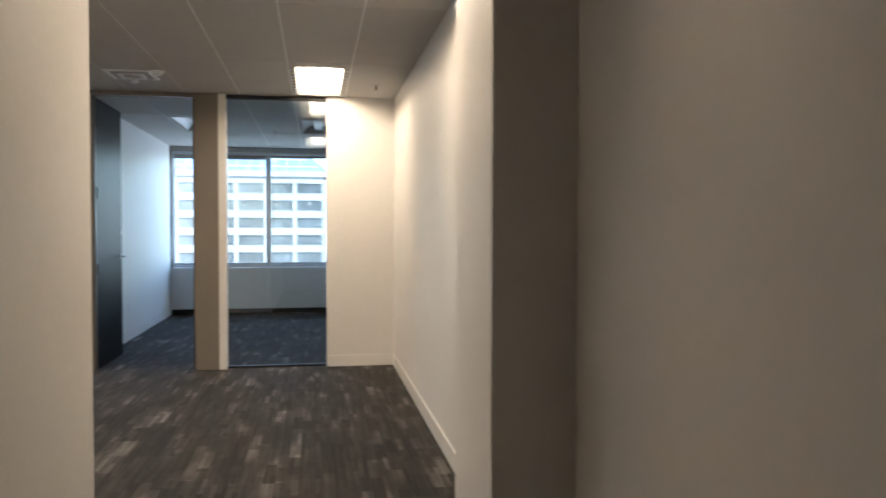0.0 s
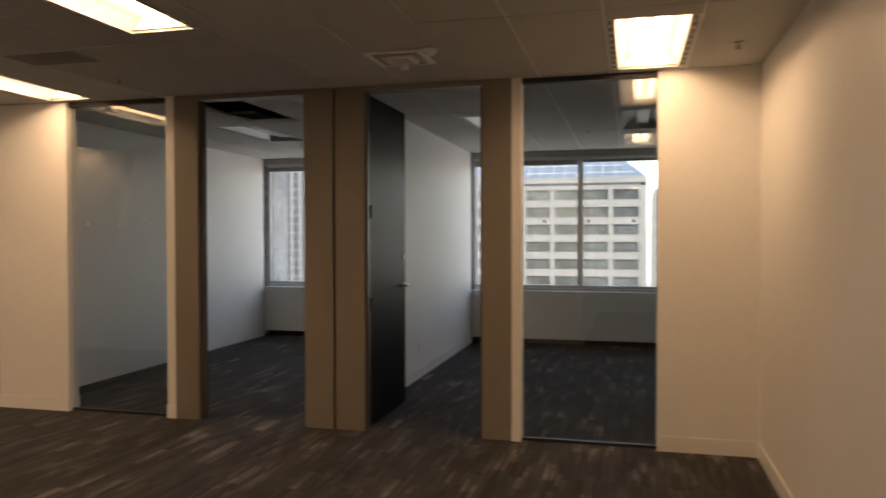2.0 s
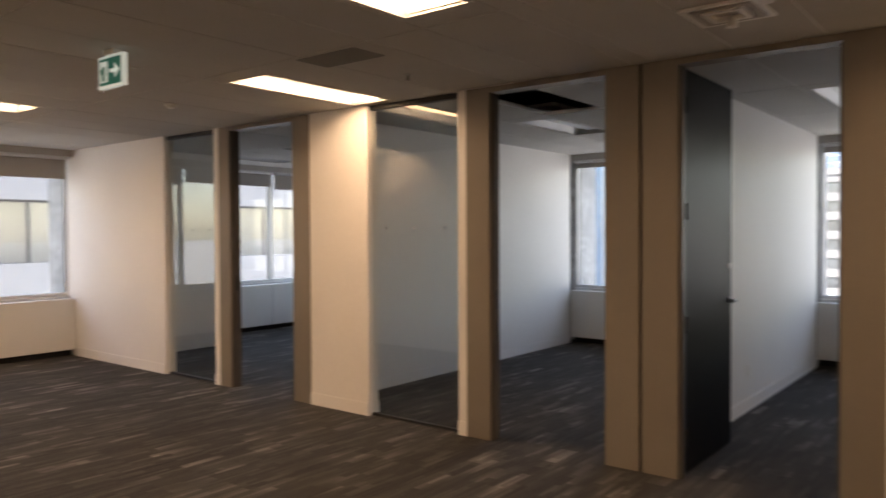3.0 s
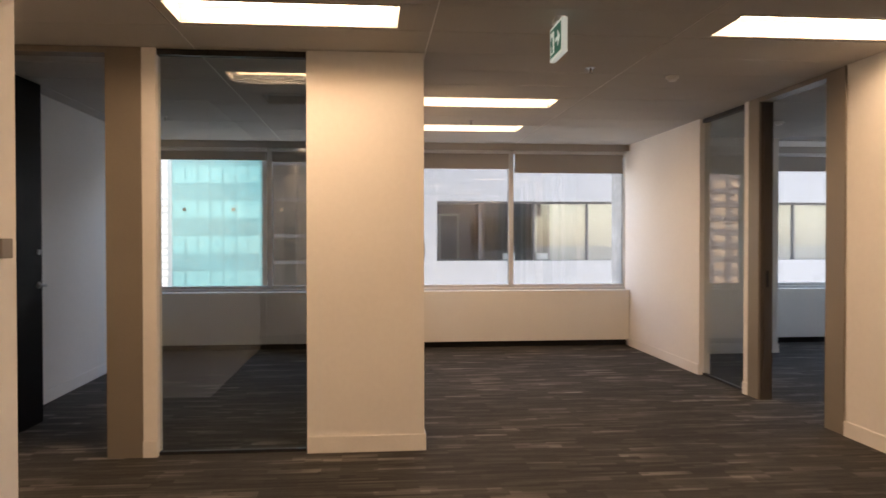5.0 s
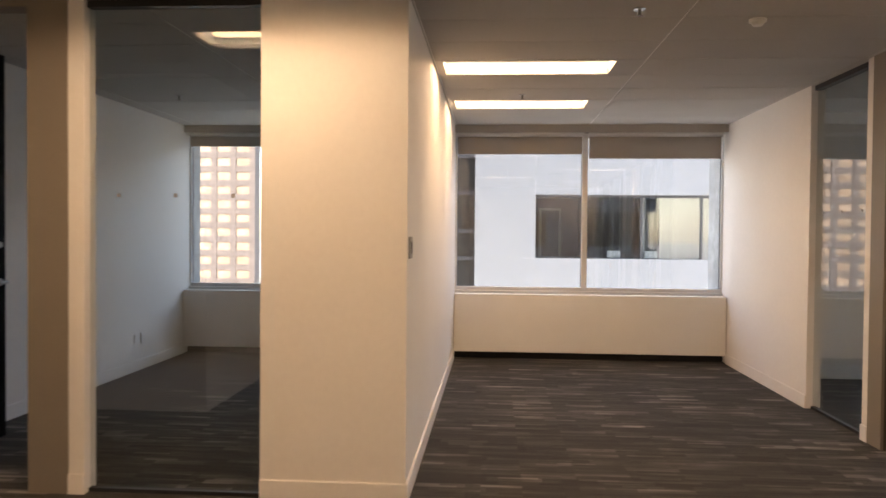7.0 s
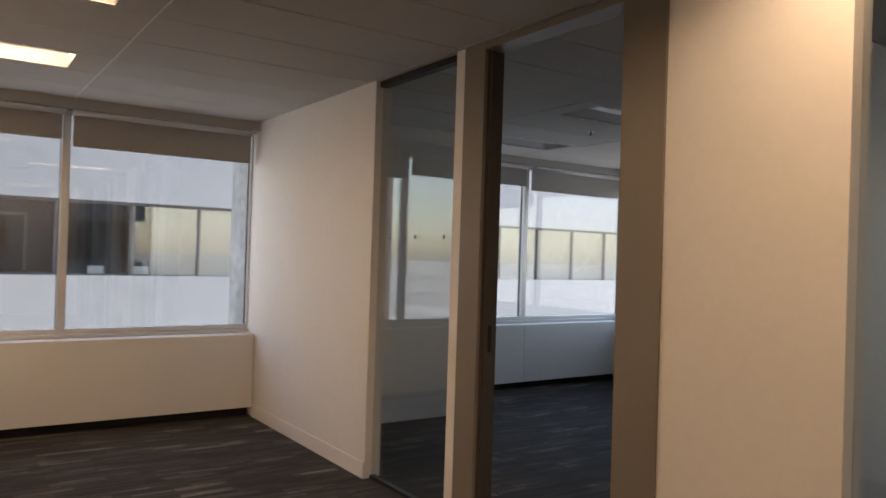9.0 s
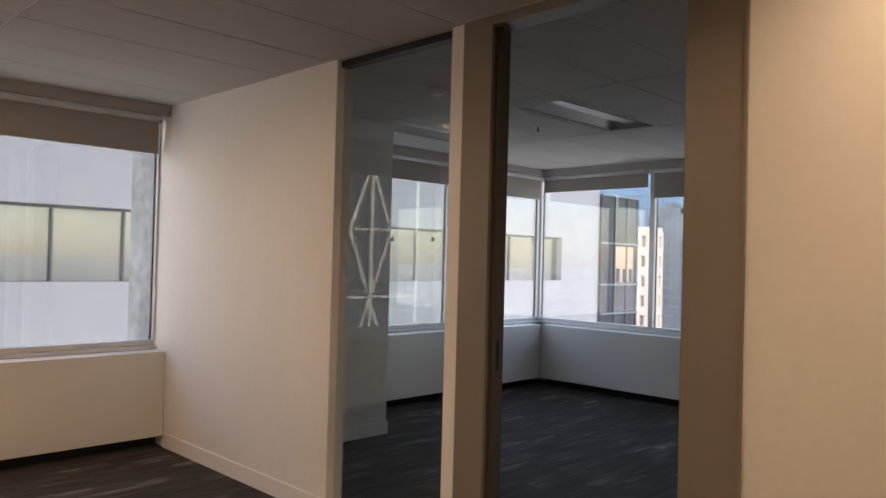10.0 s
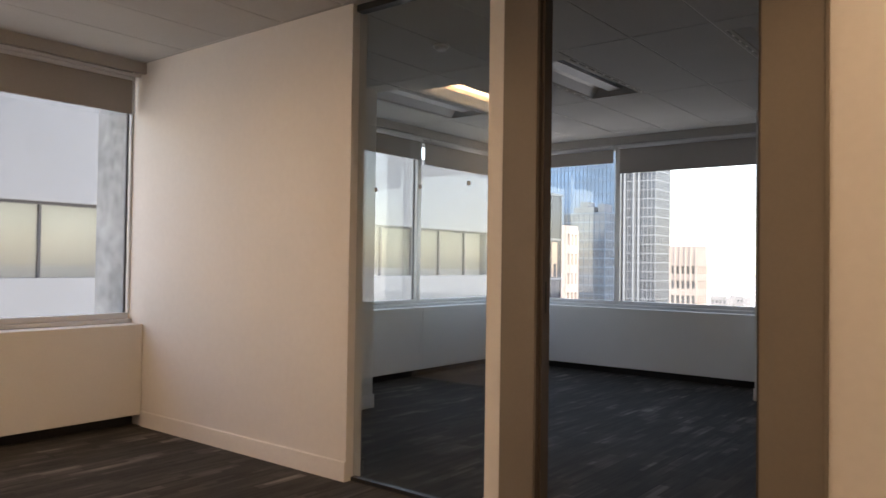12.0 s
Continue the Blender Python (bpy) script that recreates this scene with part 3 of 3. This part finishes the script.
    prof = [(x0, 0.012), (x0 + 0.05, 0.075), (c - 0.08, 0.115), (c + 0.08, 0.115), (x1 - 0.05, 0.075), (x1, 0.012)]
    rows = [[bm.verts.new((px, py, pz)) for px, pz in prof] for py in (y0, y1)]
    for i in range(5):
        bm.faces.new((rows[0][i], rows[0][i + 1], rows[1][i + 1], rows[1][i]))
    for r in rows:
        bm.faces.new(r)
    part("reflector", bm, M_FIXTURE if lit else M_LOUVRE, ob)
    bm = bmesh.new()
    for xx in ((0.022, 0.034), (w - 0.034, w - 0.022)):
        box(bm, xx[0], xx[1], y0, y1, 0.012, 0.02)
    part("air_slot", bm, M_BLACK, ob, "dark slotted air grille")
    n = 9
    for xx in ((0.021, 0.035), (w - 0.035, w - 0.021)):
        bm = bmesh.new()
        for k in range(n + 1):
            yy = y0 + (y1 - y0) * k / n
            box(bm, xx[0], xx[1], yy - 0.012, yy + 0.012, 0.0, 0.010)
        tagged(part("slot_bridges", bm, M_FIXTURE, ob), kind="stuff")
    for off in ((-0.05, 0.05) if lit else (0.0,)):
        bm = bmesh.new()
        tube(bm, 0.017, y1 - y0 - 0.06, Matrix.Translation((c + off, (y0 + y1) / 2, 0.088)) @ pose(0, 0, 0, 90), 14)
        part("tube", bm, M_TUBE if lit else M_DEAD, ob, "glowing tube" if lit else "dead white tube", True)
    if not lit:
        part("centre_cover", boxes((c - 0.06, c + 0.06, y0 + 0.02, y1 - 0.02, 0.045, 0.055), bevel=0.004), M_LOUVRE, ob, "perforated centre basket")
    part("housing", boxes((0.03, w - 0.03, y0 - 0.02, y1 + 0.02, 0.13, 0.16)), M_FIXTURE, ob)
    if lit:
        L = bpy.data.lights.new("tube_light", "AREA")
        L.shape, L.size, L.size_y, L.energy, L.color = "RECTANGLE", 0.20, y1 - y0 - 0.1, LAMP_WATTS, LAMP_COLOUR
        lo = new("tube_light", L)
        lo.matrix_world = pose(x + c, y + (y0 + y1) / 2, H + 0.05)
    return ob


for x, y in LIT:
    troffer(x, y, True, y > 6)
for x, y in UNLIT:
    troffer(x, y, False, True)

# ---- outside ----
structure("ground", boxes((-6000, 6000, -6000, 6000, -62, -60)), M_CITY, "city ground far below, distance haze put into its pale colour", "ground")


def facade_grid(name, label, x0, x1, y0, y1, z0, z1, wall, panes, faces, bays, floors, pier, slab, depth=0.4, frame=None):
    """A block whose faces (s, e) carry a grid of windows set back between ribs and bands."""
    ob = thing(name, label, "building")
    part("wall", boxes((x0, x1, y0, y1, z0, z1)), wall, ob)
    fh = (z1 - z0) / floors
    for face in faces:
        a0, a1 = (y0, y1) if face == "e" else (x0, x1)
        n_b = bays if face == faces[0] else max(1, round(bays * (a1 - a0) / ((x1 - x0) if faces[0] == "s" else (y1 - y0))))
        bw = (a1 - a0) / n_b
        vs, fs, rv, rf = [], [], [], []

        def brick(p0, p1, d, c0, c1):
            n = len(rv)
            b = (x1, x1 + d, p0, p1) if face == "e" else (p0, p1, y0 - d, y0)
            rv.extend([(x, y, z) for z in (c0, c1) for y in b[2:] for x in b[:2]])
            for f in ((0, 2, 3, 1), (4, 5, 7, 6), (0, 1, 5, 4), (2, 6, 7, 3), (0, 4, 6, 2), (1, 3, 7, 5)):
                rf.append([n + i for i in f])

        for i in range(n_b):
            for j in range(floors):
                p0, p1 = a0 + i * bw + pier / 2, a0 + (i + 1) * bw - pier / 2
                q0, q1 = z0 + j * fh + slab / 2, z0 + (j + 1) * fh - slab / 2
                n = len(vs)
                c = ((p0, q0), (p1, q0), (p1, q1), (p0, q1))
                vs += [(x1 + 0.02, p, q) if face == "e" else (p, y0 - 0.02, q) for p, q in c]
                fs.append((n, n + 1, n + 2, n + 3))
        for i in range(n_b + 1):
            p = a0 + i * bw
            brick(p - pier / 2, p + pier / 2, depth, z0, z1)
        for j in range(floors + 1):
            q = z0 + j * fh
            brick(a0, a1, depth * 0.9, q - slab / 2, q + slab / 2)
        for n, v, f, m in (("window", vs, fs, panes), ("frame", rv, rf, frame or wall)):
            me = bpy.data.meshes.new(n)
            me.from_pydata(v, [], f)
            me.materials.append(m)
            w = new(n, me)
            w.parent = ob
            tagged(w, kind="stuff")
    return ob


# white office block to the north, with a sloped glass roof
fl = 3.62
TOPW = 11.6
facade_grid("office_building", "white precast office block with rows of dark windows", -46.2, 1.8, 160, 190, TOPW - 19 * fl, TOPW, M_PALEFAC, M_FARGLASS, "s", 8, 19, 0.95, 1.5, 0.4)
structure("facade_corner_pier", boxes((1.8, 3.0, 159.5, 190, -60, TOPW)), M_PALEFAC, "blank precast corner of the white office block", "facade")
ob = thing("roof_lantern", "sloped blue glass roof on the white office block", "roof")
bm = bmesh.new()
pts = [(-46, 161, 13.4), (3.0, 161, 13.4), (-3.2, 172, 19.4), (-46, 172, 19.4), (-46, 190, 13.4), (3.0, 190, 13.4)]
v = [bm.verts.new(p) for p in pts]
for f in ((0, 1, 2, 3), (1, 5, 2), (3, 2, 5, 4), (0, 3, 4)):
    bm.faces.new([v[i] for i in f])
part("glazing", bm, M_ROOFGLASS, ob)
part("parapet", boxes((-46.2, 3.0, 159.2, 190, TOPW + 0.6, 13.4)), M_PALEFAC, ob)
for k in range(17):
    x = -45 + k * 2.6
    bm = bmesh.new()
    tube(bm, 0.06, 12.6, look((x, 166.4, 16.5), (x, 172, 19.55)), 6)
    part("rafter", bm, M_FRAME, ob)
for k in range(3):
    y, z = 163 + k * 3.2, 14.6 + k * 1.75
    part("purlin", boxes((-45, 0.5 - k * 2.4, y - 0.05, y + 0.05, z, z + 0.1)), M_FRAME, ob)
facade_grid("office_block", "lower white block with dark window bands", 4.6, 34, 168, 190, -60, 10.5, M_PALEFAC, M_FARGLASS, "s", 7, 20, 0.8, 1.5, 0.5)

# neighbouring wing to the west
ob = thing("neighbour_wing", "white precast neighbouring wing with a dark ribbon window", "building")
X0, X1 = -34.0, -25.0
ZL, ZU = 0.72, 2.72
part("wall", boxes((X0, X1, 6.4, 36.8, ZU, 5.6)), M_WHITEFAC, ob)
part("wall", boxes((X0, X1, 4.5, 36.8, -60, ZL)), M_WHITEFAC, ob)
part("wall", boxes((X0, X1, 4.5, 6.4, ZL, 5.6)), M_WHITEFAC, ob)
part("wall", boxes((X0, X1, 33.7, 36.8, ZL, ZU)), M_WHITEFAC, ob)
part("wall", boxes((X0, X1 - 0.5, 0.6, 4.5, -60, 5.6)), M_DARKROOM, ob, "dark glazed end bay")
for z in (-0.9, 0.62, 1.5, 2.72, 3.9):
    part("rail", boxes((X1 - 0.5, X1 - 0.4, 0.6, 4.5, z, z + 0.12)), M_DARKFRAME, ob)
# brown back wall carries the room's dimness in its colour
part("back_wall", boxes((X0, X1 - 2.6, 6.4, 33.7, ZL, ZU)), M_BROWN, ob, "wall of the room behind the ribbon window, dimness put into its colour")
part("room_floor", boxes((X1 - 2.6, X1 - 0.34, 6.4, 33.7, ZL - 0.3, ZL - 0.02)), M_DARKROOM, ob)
# inside the room: a door with its frame, partitions, two monitors and a cream panel
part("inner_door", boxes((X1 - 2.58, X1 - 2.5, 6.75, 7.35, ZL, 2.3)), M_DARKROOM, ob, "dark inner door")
part("door_frame", boxes((X1 - 2.58, X1 - 2.46, 6.66, 6.75, ZL, 2.38), (X1 - 2.58, X1 - 2.46, 6.75, 7.35, 2.3, 2.38), (X1 - 2.58, X1 - 2.46, 7.35, 7.42, ZL, 2.38)), M_VALANCE, ob)
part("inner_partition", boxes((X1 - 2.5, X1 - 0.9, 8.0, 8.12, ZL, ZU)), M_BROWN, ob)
# dark upright panels paint the unlit depth between partitions
part("room_shade_panel", boxes((X1 - 1.4, X1 - 1.3, 8.2, 9.7, ZL, ZU)), M_DARKROOM, ob)
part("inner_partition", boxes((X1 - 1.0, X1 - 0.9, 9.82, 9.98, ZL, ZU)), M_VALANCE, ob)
part("room_shade_panel", boxes((X1 - 1.0, X1 - 0.94, 9.98, 10.36, ZL, 2.3)), M_DARKROOM, ob)
for y, w in ((8.95, 0.42), (10.12, 0.40)):
    part("monitor", boxes((X1 - 0.72, X1 - 0.66, y - w / 2, y + w / 2, ZL + 0.02, ZL + 0.24), bevel=0.012), M_PLASTIC, ob)
# cream sheet paints the warm sky mirrored in these panes
part("blind", boxes((X1 - 0.62, X1 - 0.58, 10.36, 33.7, ZL, ZU)), M_CREAM, ob, "cream panel behind the glass, painting the reflected sky")
ys = [6.4] + [7.87 + 1.855 * k for k in range(14)] + [33.7]
for p, q in zip(ys, ys[1:]):
    part("window", boxes((X1 - 0.32, X1 - 0.28, p + 0.03, q - 0.03, ZL, ZU - 0.08)), M_PANE, ob).visible_shadow = False
    part("mullion", boxes((X1 - 0.3, X1 - 0.2, p - 0.032, p + 0.032, ZL, ZU - 0.08)), M_DARKFRAME, ob)
part("rail", boxes((X1 - 0.3, X1 - 0.2, 6.4, 33.7, ZU - 0.08, ZU)), M_DARKFRAME, ob)
for y in (6.4, 9.95, 15.0, 19.5, 24.0, 28.5, 33.0):
    part("panel_joint", boxes((X1 - 0.01, X1 + 0.004, y - 0.018, y + 0.018, -3, ZL)), M_CONC, ob)
    part("panel_joint", boxes((X1 - 0.01, X1 + 0.004, y - 0.018, y + 0.018, ZU, 5.6)), M_CONC, ob)
part("panel_joint", boxes((X1 - 0.01, X1 + 0.004, 4.5, 6.4, ZL - 0.02, ZL + 0.02)), M_CONC, ob)
part("corner_glazing", boxes((X0, X1 + 0.1, 36.8, 40.3, -60, 5.0)), M_SLATE, ob, "dark glazed corner")
# lit interior painted as a gold panel on the outer face
part("lit_room", boxes((X1 + 0.102, X1 + 0.11, 38.2, 39.9, 0.60, 2.45)), M_GOLD, ob, "gold panel on the corner glazing, painting a lit room")
for p, q in ((38.25, 38.6), (38.9, 39.2), (39.5, 39.8)):
    part("dark_furniture", boxes((X1 + 0.112, X1 + 0.12, p, q, 0.62, 1.2 + 0.35 * (q - p))), M_SLATE, ob)
for z in (-1.0, 0.46, 2.55, 4.96):
    part("rail", boxes((X1 + 0.1, X1 + 0.2, 36.8, 40.3, z, z + 0.09)), M_MULL, ob)
for y in (36.85, 38.1, 39.2, 40.25):
    part("mullion", boxes((X1 + 0.1, X1 + 0.16, y - 0.03, y + 0.03, -60, 5.0)), M_DARKFRAME, ob)

# towers to the north-west
facade_grid("glass_tower", "tall blue glass tower with fine vertical mullions", -142, -97.6, 200, 203, -60, 44, M_BLUETOWER, M_BLUETOWER, "se", 36, 28, 0.2, 0.16, 0.15, M_STEEL)
tower = facade_grid("glass_tower", "dark grey glass tower with pale floor lines", -58, -51.5, 100, 104, -60, 8.6, M_GREYTOWER, M_GREYTOWER, "se", 8, 54, 0.05, 0.16, 0.08, M_STEEL)
part("crown", boxes((-56.6, -53.4, 100.4, 103.5, 8.6, 9.5), (-55.8, -54.6, 100.8, 103.0, 9.5, 10.3), (-52.9, -51.9, 100.6, 103.0, 8.6, 9.9)), M_GREYTOWER, tower, "stepped dark roof plant")
facade_grid("apartment_tower", "pale stepped apartment tower with small dark windows", -56.5, -52.3, 90, 93, -60, 5.8, M_BEIGE, M_FARGLASS, "se", 4, 26, 0.45, 1.1, 0.35)
slim = facade_grid("glass_tower", "slender dark glass tower with bright mullions", -77.2, -68.9, 160, 168, -60, 40, M_GREYTOWER, M_GREYTOWER, "se", 9, 50, 0.09, 0.24, 0.14, M_MULL)
for x in (-75.9, -73.8, -72.6):
    part("bright_fin", boxes((x - 0.2, x + 0.2, 159.4, 159.8, -60, 40)), M_MULL, slim, "bright metal fin")
stone = facade_grid("stone_tower", "beige stone tower with dark windows", -59.6, -54.6, 145, 150, -60, 2.0, M_BEIGE, M_FARGLASS, "se", 5, 22, 0.35, 1.3, 0.3)
part("blank_top", boxes((-59.7, -54.4, 144.7, 150, 2.0, 5.2)), M_BEIGE, stone, "blank stone top storey")
for k in range(6):
    x = -59.6 + k
    part("fin", boxes((x - 0.12, x + 0.12, 144.4, 144.7, -2.0, 5.1)), M_BEIGE, stone)
for x0, x1, y, z in ((-137, -129, 400, -15), (-128.5, -123, 410, -19), (-122, -108, 430, -14), (-146, -138, 460, -17)):
    facade_grid("far_block", "pale low block in the haze", x0, x1, y, y + 15, -60, z, M_PALEFAC, M_FARGLASS, "s", 4, 12, 0.9, 2.2, 0.3)

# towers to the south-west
# sun on the panes is painted with the gold colour
facade_grid("granite_tower", "brown granite tower with rows of windows, sunlight painted in their pale gold", -190, -184, -94.5, -55.3, -60, 70, M_BROWN, M_GOLD, "e", 8, 37, 1.5, 1.5, 0.3)
facade_grid("banded_tower", "white tower with thin grey joints", -360, -330, -92.4, -84.0, -60, 110, M_MULL, M_WHITEFAC, "e", 3, 56, 0.35, 0.6, 0.3, M_MULL)
facade_grid("teal_tower", "teal glass building with darker spandrel bands", -90, -76, -15.5, 4, -60, 41, M_TEAL, M_TEAL, "e", 16, 29, 0.06, 1.7, 0.06, M_TEALBAND)


def braced_tower(x0, x1, y0, y1, z0, z1, storey, margin):
    """Pale X bracing with a centre post runs up the middle of the east face."""
    ob = thing("braced_tower", "dark glass tower with pale diagonal bracing", "building")
    part("wall", boxes((x0, x1, y0 - margin, y1 + 0.4, z0, z1)), M_SLATE, ob)
    lean = math.atan2(y1 - y0, storey)
    run = math.hypot(y1 - y0, storey)
    mid = (y0 + y1) / 2
    for k in range(int((z1 - z0) / storey)):
        z = z0 + (k + 0.5) * storey
        for side in (-1, 1):
            bm = boxes((-0.15, 0.15, -0.28, 0.28, -run / 2, run / 2))
            bm.transform(Matrix.Translation((x1 + 0.2 + 0.16 * side, mid, z)) @ Matrix.Rotation(side * lean, 4, "X"))
            part("brace", bm, M_VALANCE, ob, "pale diagonal brace")
        for h in (z, z + storey / 2):
            part("belt", boxes((x1, x1 + 0.3, y0 - margin, y1 + 0.4, h - 0.2, h + 0.2)), M_VALANCE, ob)
    part("centre_post", boxes((x1, x1 + 0.6, mid - 0.3, mid + 0.3, z0, z1)), M_VALANCE, ob)
    for k in range(int((z1 - z0) / 3.8)):
        z = z0 + 3.8 * (k + 1)
        part("floor_line", boxes((x1, x1 + 0.05, y0 - margin, y1 + 0.4, z - 0.1, z + 0.1)), M_STEEL, ob)
    return ob


braced_tower(-107, -100, -72.6, -63.8, -61, 62, 22.4, 6.0)

# ---- small things ----


def sprinkler(x, y):
    ob = thing("sprinkler", "small recessed sprinkler head under the ceiling tile", "sprinkler", "sprinklers", pose(x, y, H))
    bm = bmesh.new()
    tube(bm, 0.038, 0.008, Matrix.Translation((0, 0, -0.003)), 24, 0.030)
    part("rosette", bm, M_CHROME, ob, "", True)
    bm = bmesh.new()
    tube(bm, 0.009, 0.035, Matrix.Translation((0, 0, -0.022)), 12)
    tube(bm, 0.018, 0.003, Matrix.Translation((0, 0, -0.041)), 16)
    part("deflector", bm, M_GREY, ob, "dark deflector", True)


for x, y in ((0.72, 7.09), (-3.64, 7.04), (-5.76, 5.91), (-8.33, 5.35), (-8.4, 10.26), (-8.31, 2.14), (-0.39, 10.66), (-4.1, 11.2)):
    sprinkler(x, y)


def detector(x, y, r, label):
    ob = thing("smoke_detector", label, "smoke detector", "smoke detectors", pose(x, y, H))
    bm = bmesh.new()
    tube(bm, r, 0.016, Matrix.Translation((0, 0, -0.008)), 28)
    part("base", bm, M_PLASTIC, ob, "", True)
    bm = bmesh.new()
    tube(bm, r * 0.55, 0.022, Matrix.Translation((0, 0, -0.027)), 28, r * 0.85)
    part("cover", bm, M_PLASTIC, ob, "", True)


detector(-6.0, 6.64, 0.05, "small round white ceiling sensor")
detector(-8.09, 8.71, 0.055, "round white smoke detector on the office ceiling")

# square diffuser with a sensor beside it
ob = thing("ceiling_vent", "square white ceiling air diffuser with stepped blades", "air vent", at=pose(-1.40, 6.95, H))
for k, r in enumerate((0.19, 0.145, 0.10)):
    bm = boxes((-r, r, -r, -r + 0.03, -0.012 - 0.006 * k, 0.0), (-r, r, r - 0.03, r, -0.012 - 0.006 * k, 0.0), (-r, -r + 0.03, -r + 0.03, r - 0.03, -0.012 - 0.006 * k, 0.0), (r - 0.03, r, -r + 0.03, r - 0.03, -0.012 - 0.006 * k, 0.0))
    part("blade", bm, M_PLASTIC if k != 1 else M_VALANCE, ob)
bm = bmesh.new()
tube(bm, 0.03, 0.05, Matrix.Translation((0.0, 0.08, -0.035)), 18, 0.022)
part("sensor", bm, M_PLASTIC, ob, "round white sensor", True)
detector(-1.16, 6.78, 0.055, "round white ceiling speaker beside the diffuser")

# slotted return grille
ob = thing("ceiling_vent", "dark slatted return air grille set in the ceiling", "air vent", at=pose(-3.64, 6.38, H))
part("frame", boxes((-0.26, 0.26, -0.135, -0.12, -0.006, 0.01), (-0.26, 0.26, 0.12, 0.135, -0.006, 0.01), (-0.26, -0.245, -0.12, 0.12, -0.006, 0.01), (0.245, 0.26, -0.12, 0.12, -0.006, 0.01)), M_VENT, ob)
part("backing", boxes((-0.245, 0.245, -0.12, 0.12, -0.0025, -0.0015)), M_BLACK, ob)
for k in range(12):
    y = -0.11 + k * 0.02
    part("slat", boxes((-0.245, 0.245, y - 0.006, y + 0.006, -0.006, -0.003)), M_VENT, ob)

# exit sign hanging from the ceiling
ob = thing("exit_sign", "green and white exit sign hanging from the ceiling", "exit sign", at=pose(-4.55, 5.36, 2.51) @ Matrix.Diagonal((0.93, 1.0, 0.87, 1.0)))
part("body", boxes((-0.155, 0.155, -0.016, 0.016, 0.0, 0.225), bevel=0.004), M_SIGNWHITE, ob)
part("mount", boxes((-0.06, 0.06, -0.025, 0.025, 0.226, 0.262), bevel=0.003), M_PLASTIC, ob)
for sd in (-1, 1):
    y0, y1 = (-0.0185, -0.0165) if sd < 0 else (0.0165, 0.0185)
    part("face", boxes((-0.135, 0.135, y0, y1, 0.02, 0.205)), M_SIGN, ob, "green sign face")
    e0, e1 = (-0.0205, -0.0187) if sd < 0 else (0.0187, 0.0205)
    part("symbol", boxes((-0.12, -0.03, e0, e1, 0.04, 0.185)), M_SIGNWHITE, ob, "white doorway symbol")
    f0, f1 = (-0.0222, -0.0207) if sd < 0 else (0.0207, 0.0222)
    part("symbol", boxes((-0.095, -0.06, f0, f1, 0.05, 0.15), (-0.112, -0.095, f0, f1, 0.10, 0.135)), M_SIGN, ob, "green plain figure shape")
    bm = boxes((0.0, 0.075, e0, e1, 0.10, 0.125))
    v = [bm.verts.new((px, py, pz)) for py in (e0, e1) for px, pz in ((0.06, 0.06), (0.12, 0.1125), (0.06, 0.165))]
    bm.faces.new(v[:3])
    bm.faces.new(v[3:])
    for i in range(3):
        j = (i + 1) % 3
        bm.faces.new((v[i], v[j], v[3 + j], v[3 + i]))
    part("arrow", bm, M_SIGNWHITE, ob, "white arrow")


def outlet(at, label):
    ob = thing("outlet", label, "outlet", "wall outlets", at)
    part("plate", boxes((-0.036, 0.036, -0.006, 0.0, -0.058, 0.058), bevel=0.002), M_PLASTIC, ob)
    for z in (-0.022, 0.022):
        part("socket", boxes((-0.017, 0.017, -0.009, -0.006, z - 0.015, z + 0.015), bevel=0.001), M_BASE, ob)


outlet(pose(-2.16, 10.0, 0.36, 0, 0, 90), "white duplex outlet low on the office wall")
for x in (-9.13, -8.98):
    outlet(pose(x, 1.38, 0.33, 0, 0, 180), "white outlet plate low on the office wall")
for y in (10.80, 11.0):
    outlet(pose(-5.45, y, 0.33, 0, 0, 90), "white outlet plate low on the office wall")

ob = thing("thermostat", "beige wall thermostat with a grey cover", "thermostat", at=pose(-3.45, 2.777, 1.42, 0, 0, 180))
part("plate", boxes((-0.06, 0.06, -0.012, 0, -0.065, 0.065), bevel=0.003), M_PLASTIC, ob)
part("cover", boxes((-0.045, 0.045, -0.055, -0.012, -0.035, 0.045), bevel=0.005), M_GREY, ob)
ob = thing("switch_plate", "bronze-coloured switch plate on the bay wall", "light switch", at=pose(-5.56, 4.64, 1.385, 0, 0, 180))
part("plate", boxes((-0.06, 0.06, -0.010, 0, -0.06, 0.06), bevel=0.002), M_GREY, ob)
part("rocker", boxes((-0.018, 0.018, -0.016, -0.010, -0.033, 0.033), bevel=0.002), M_TAUPE_DARK, ob)
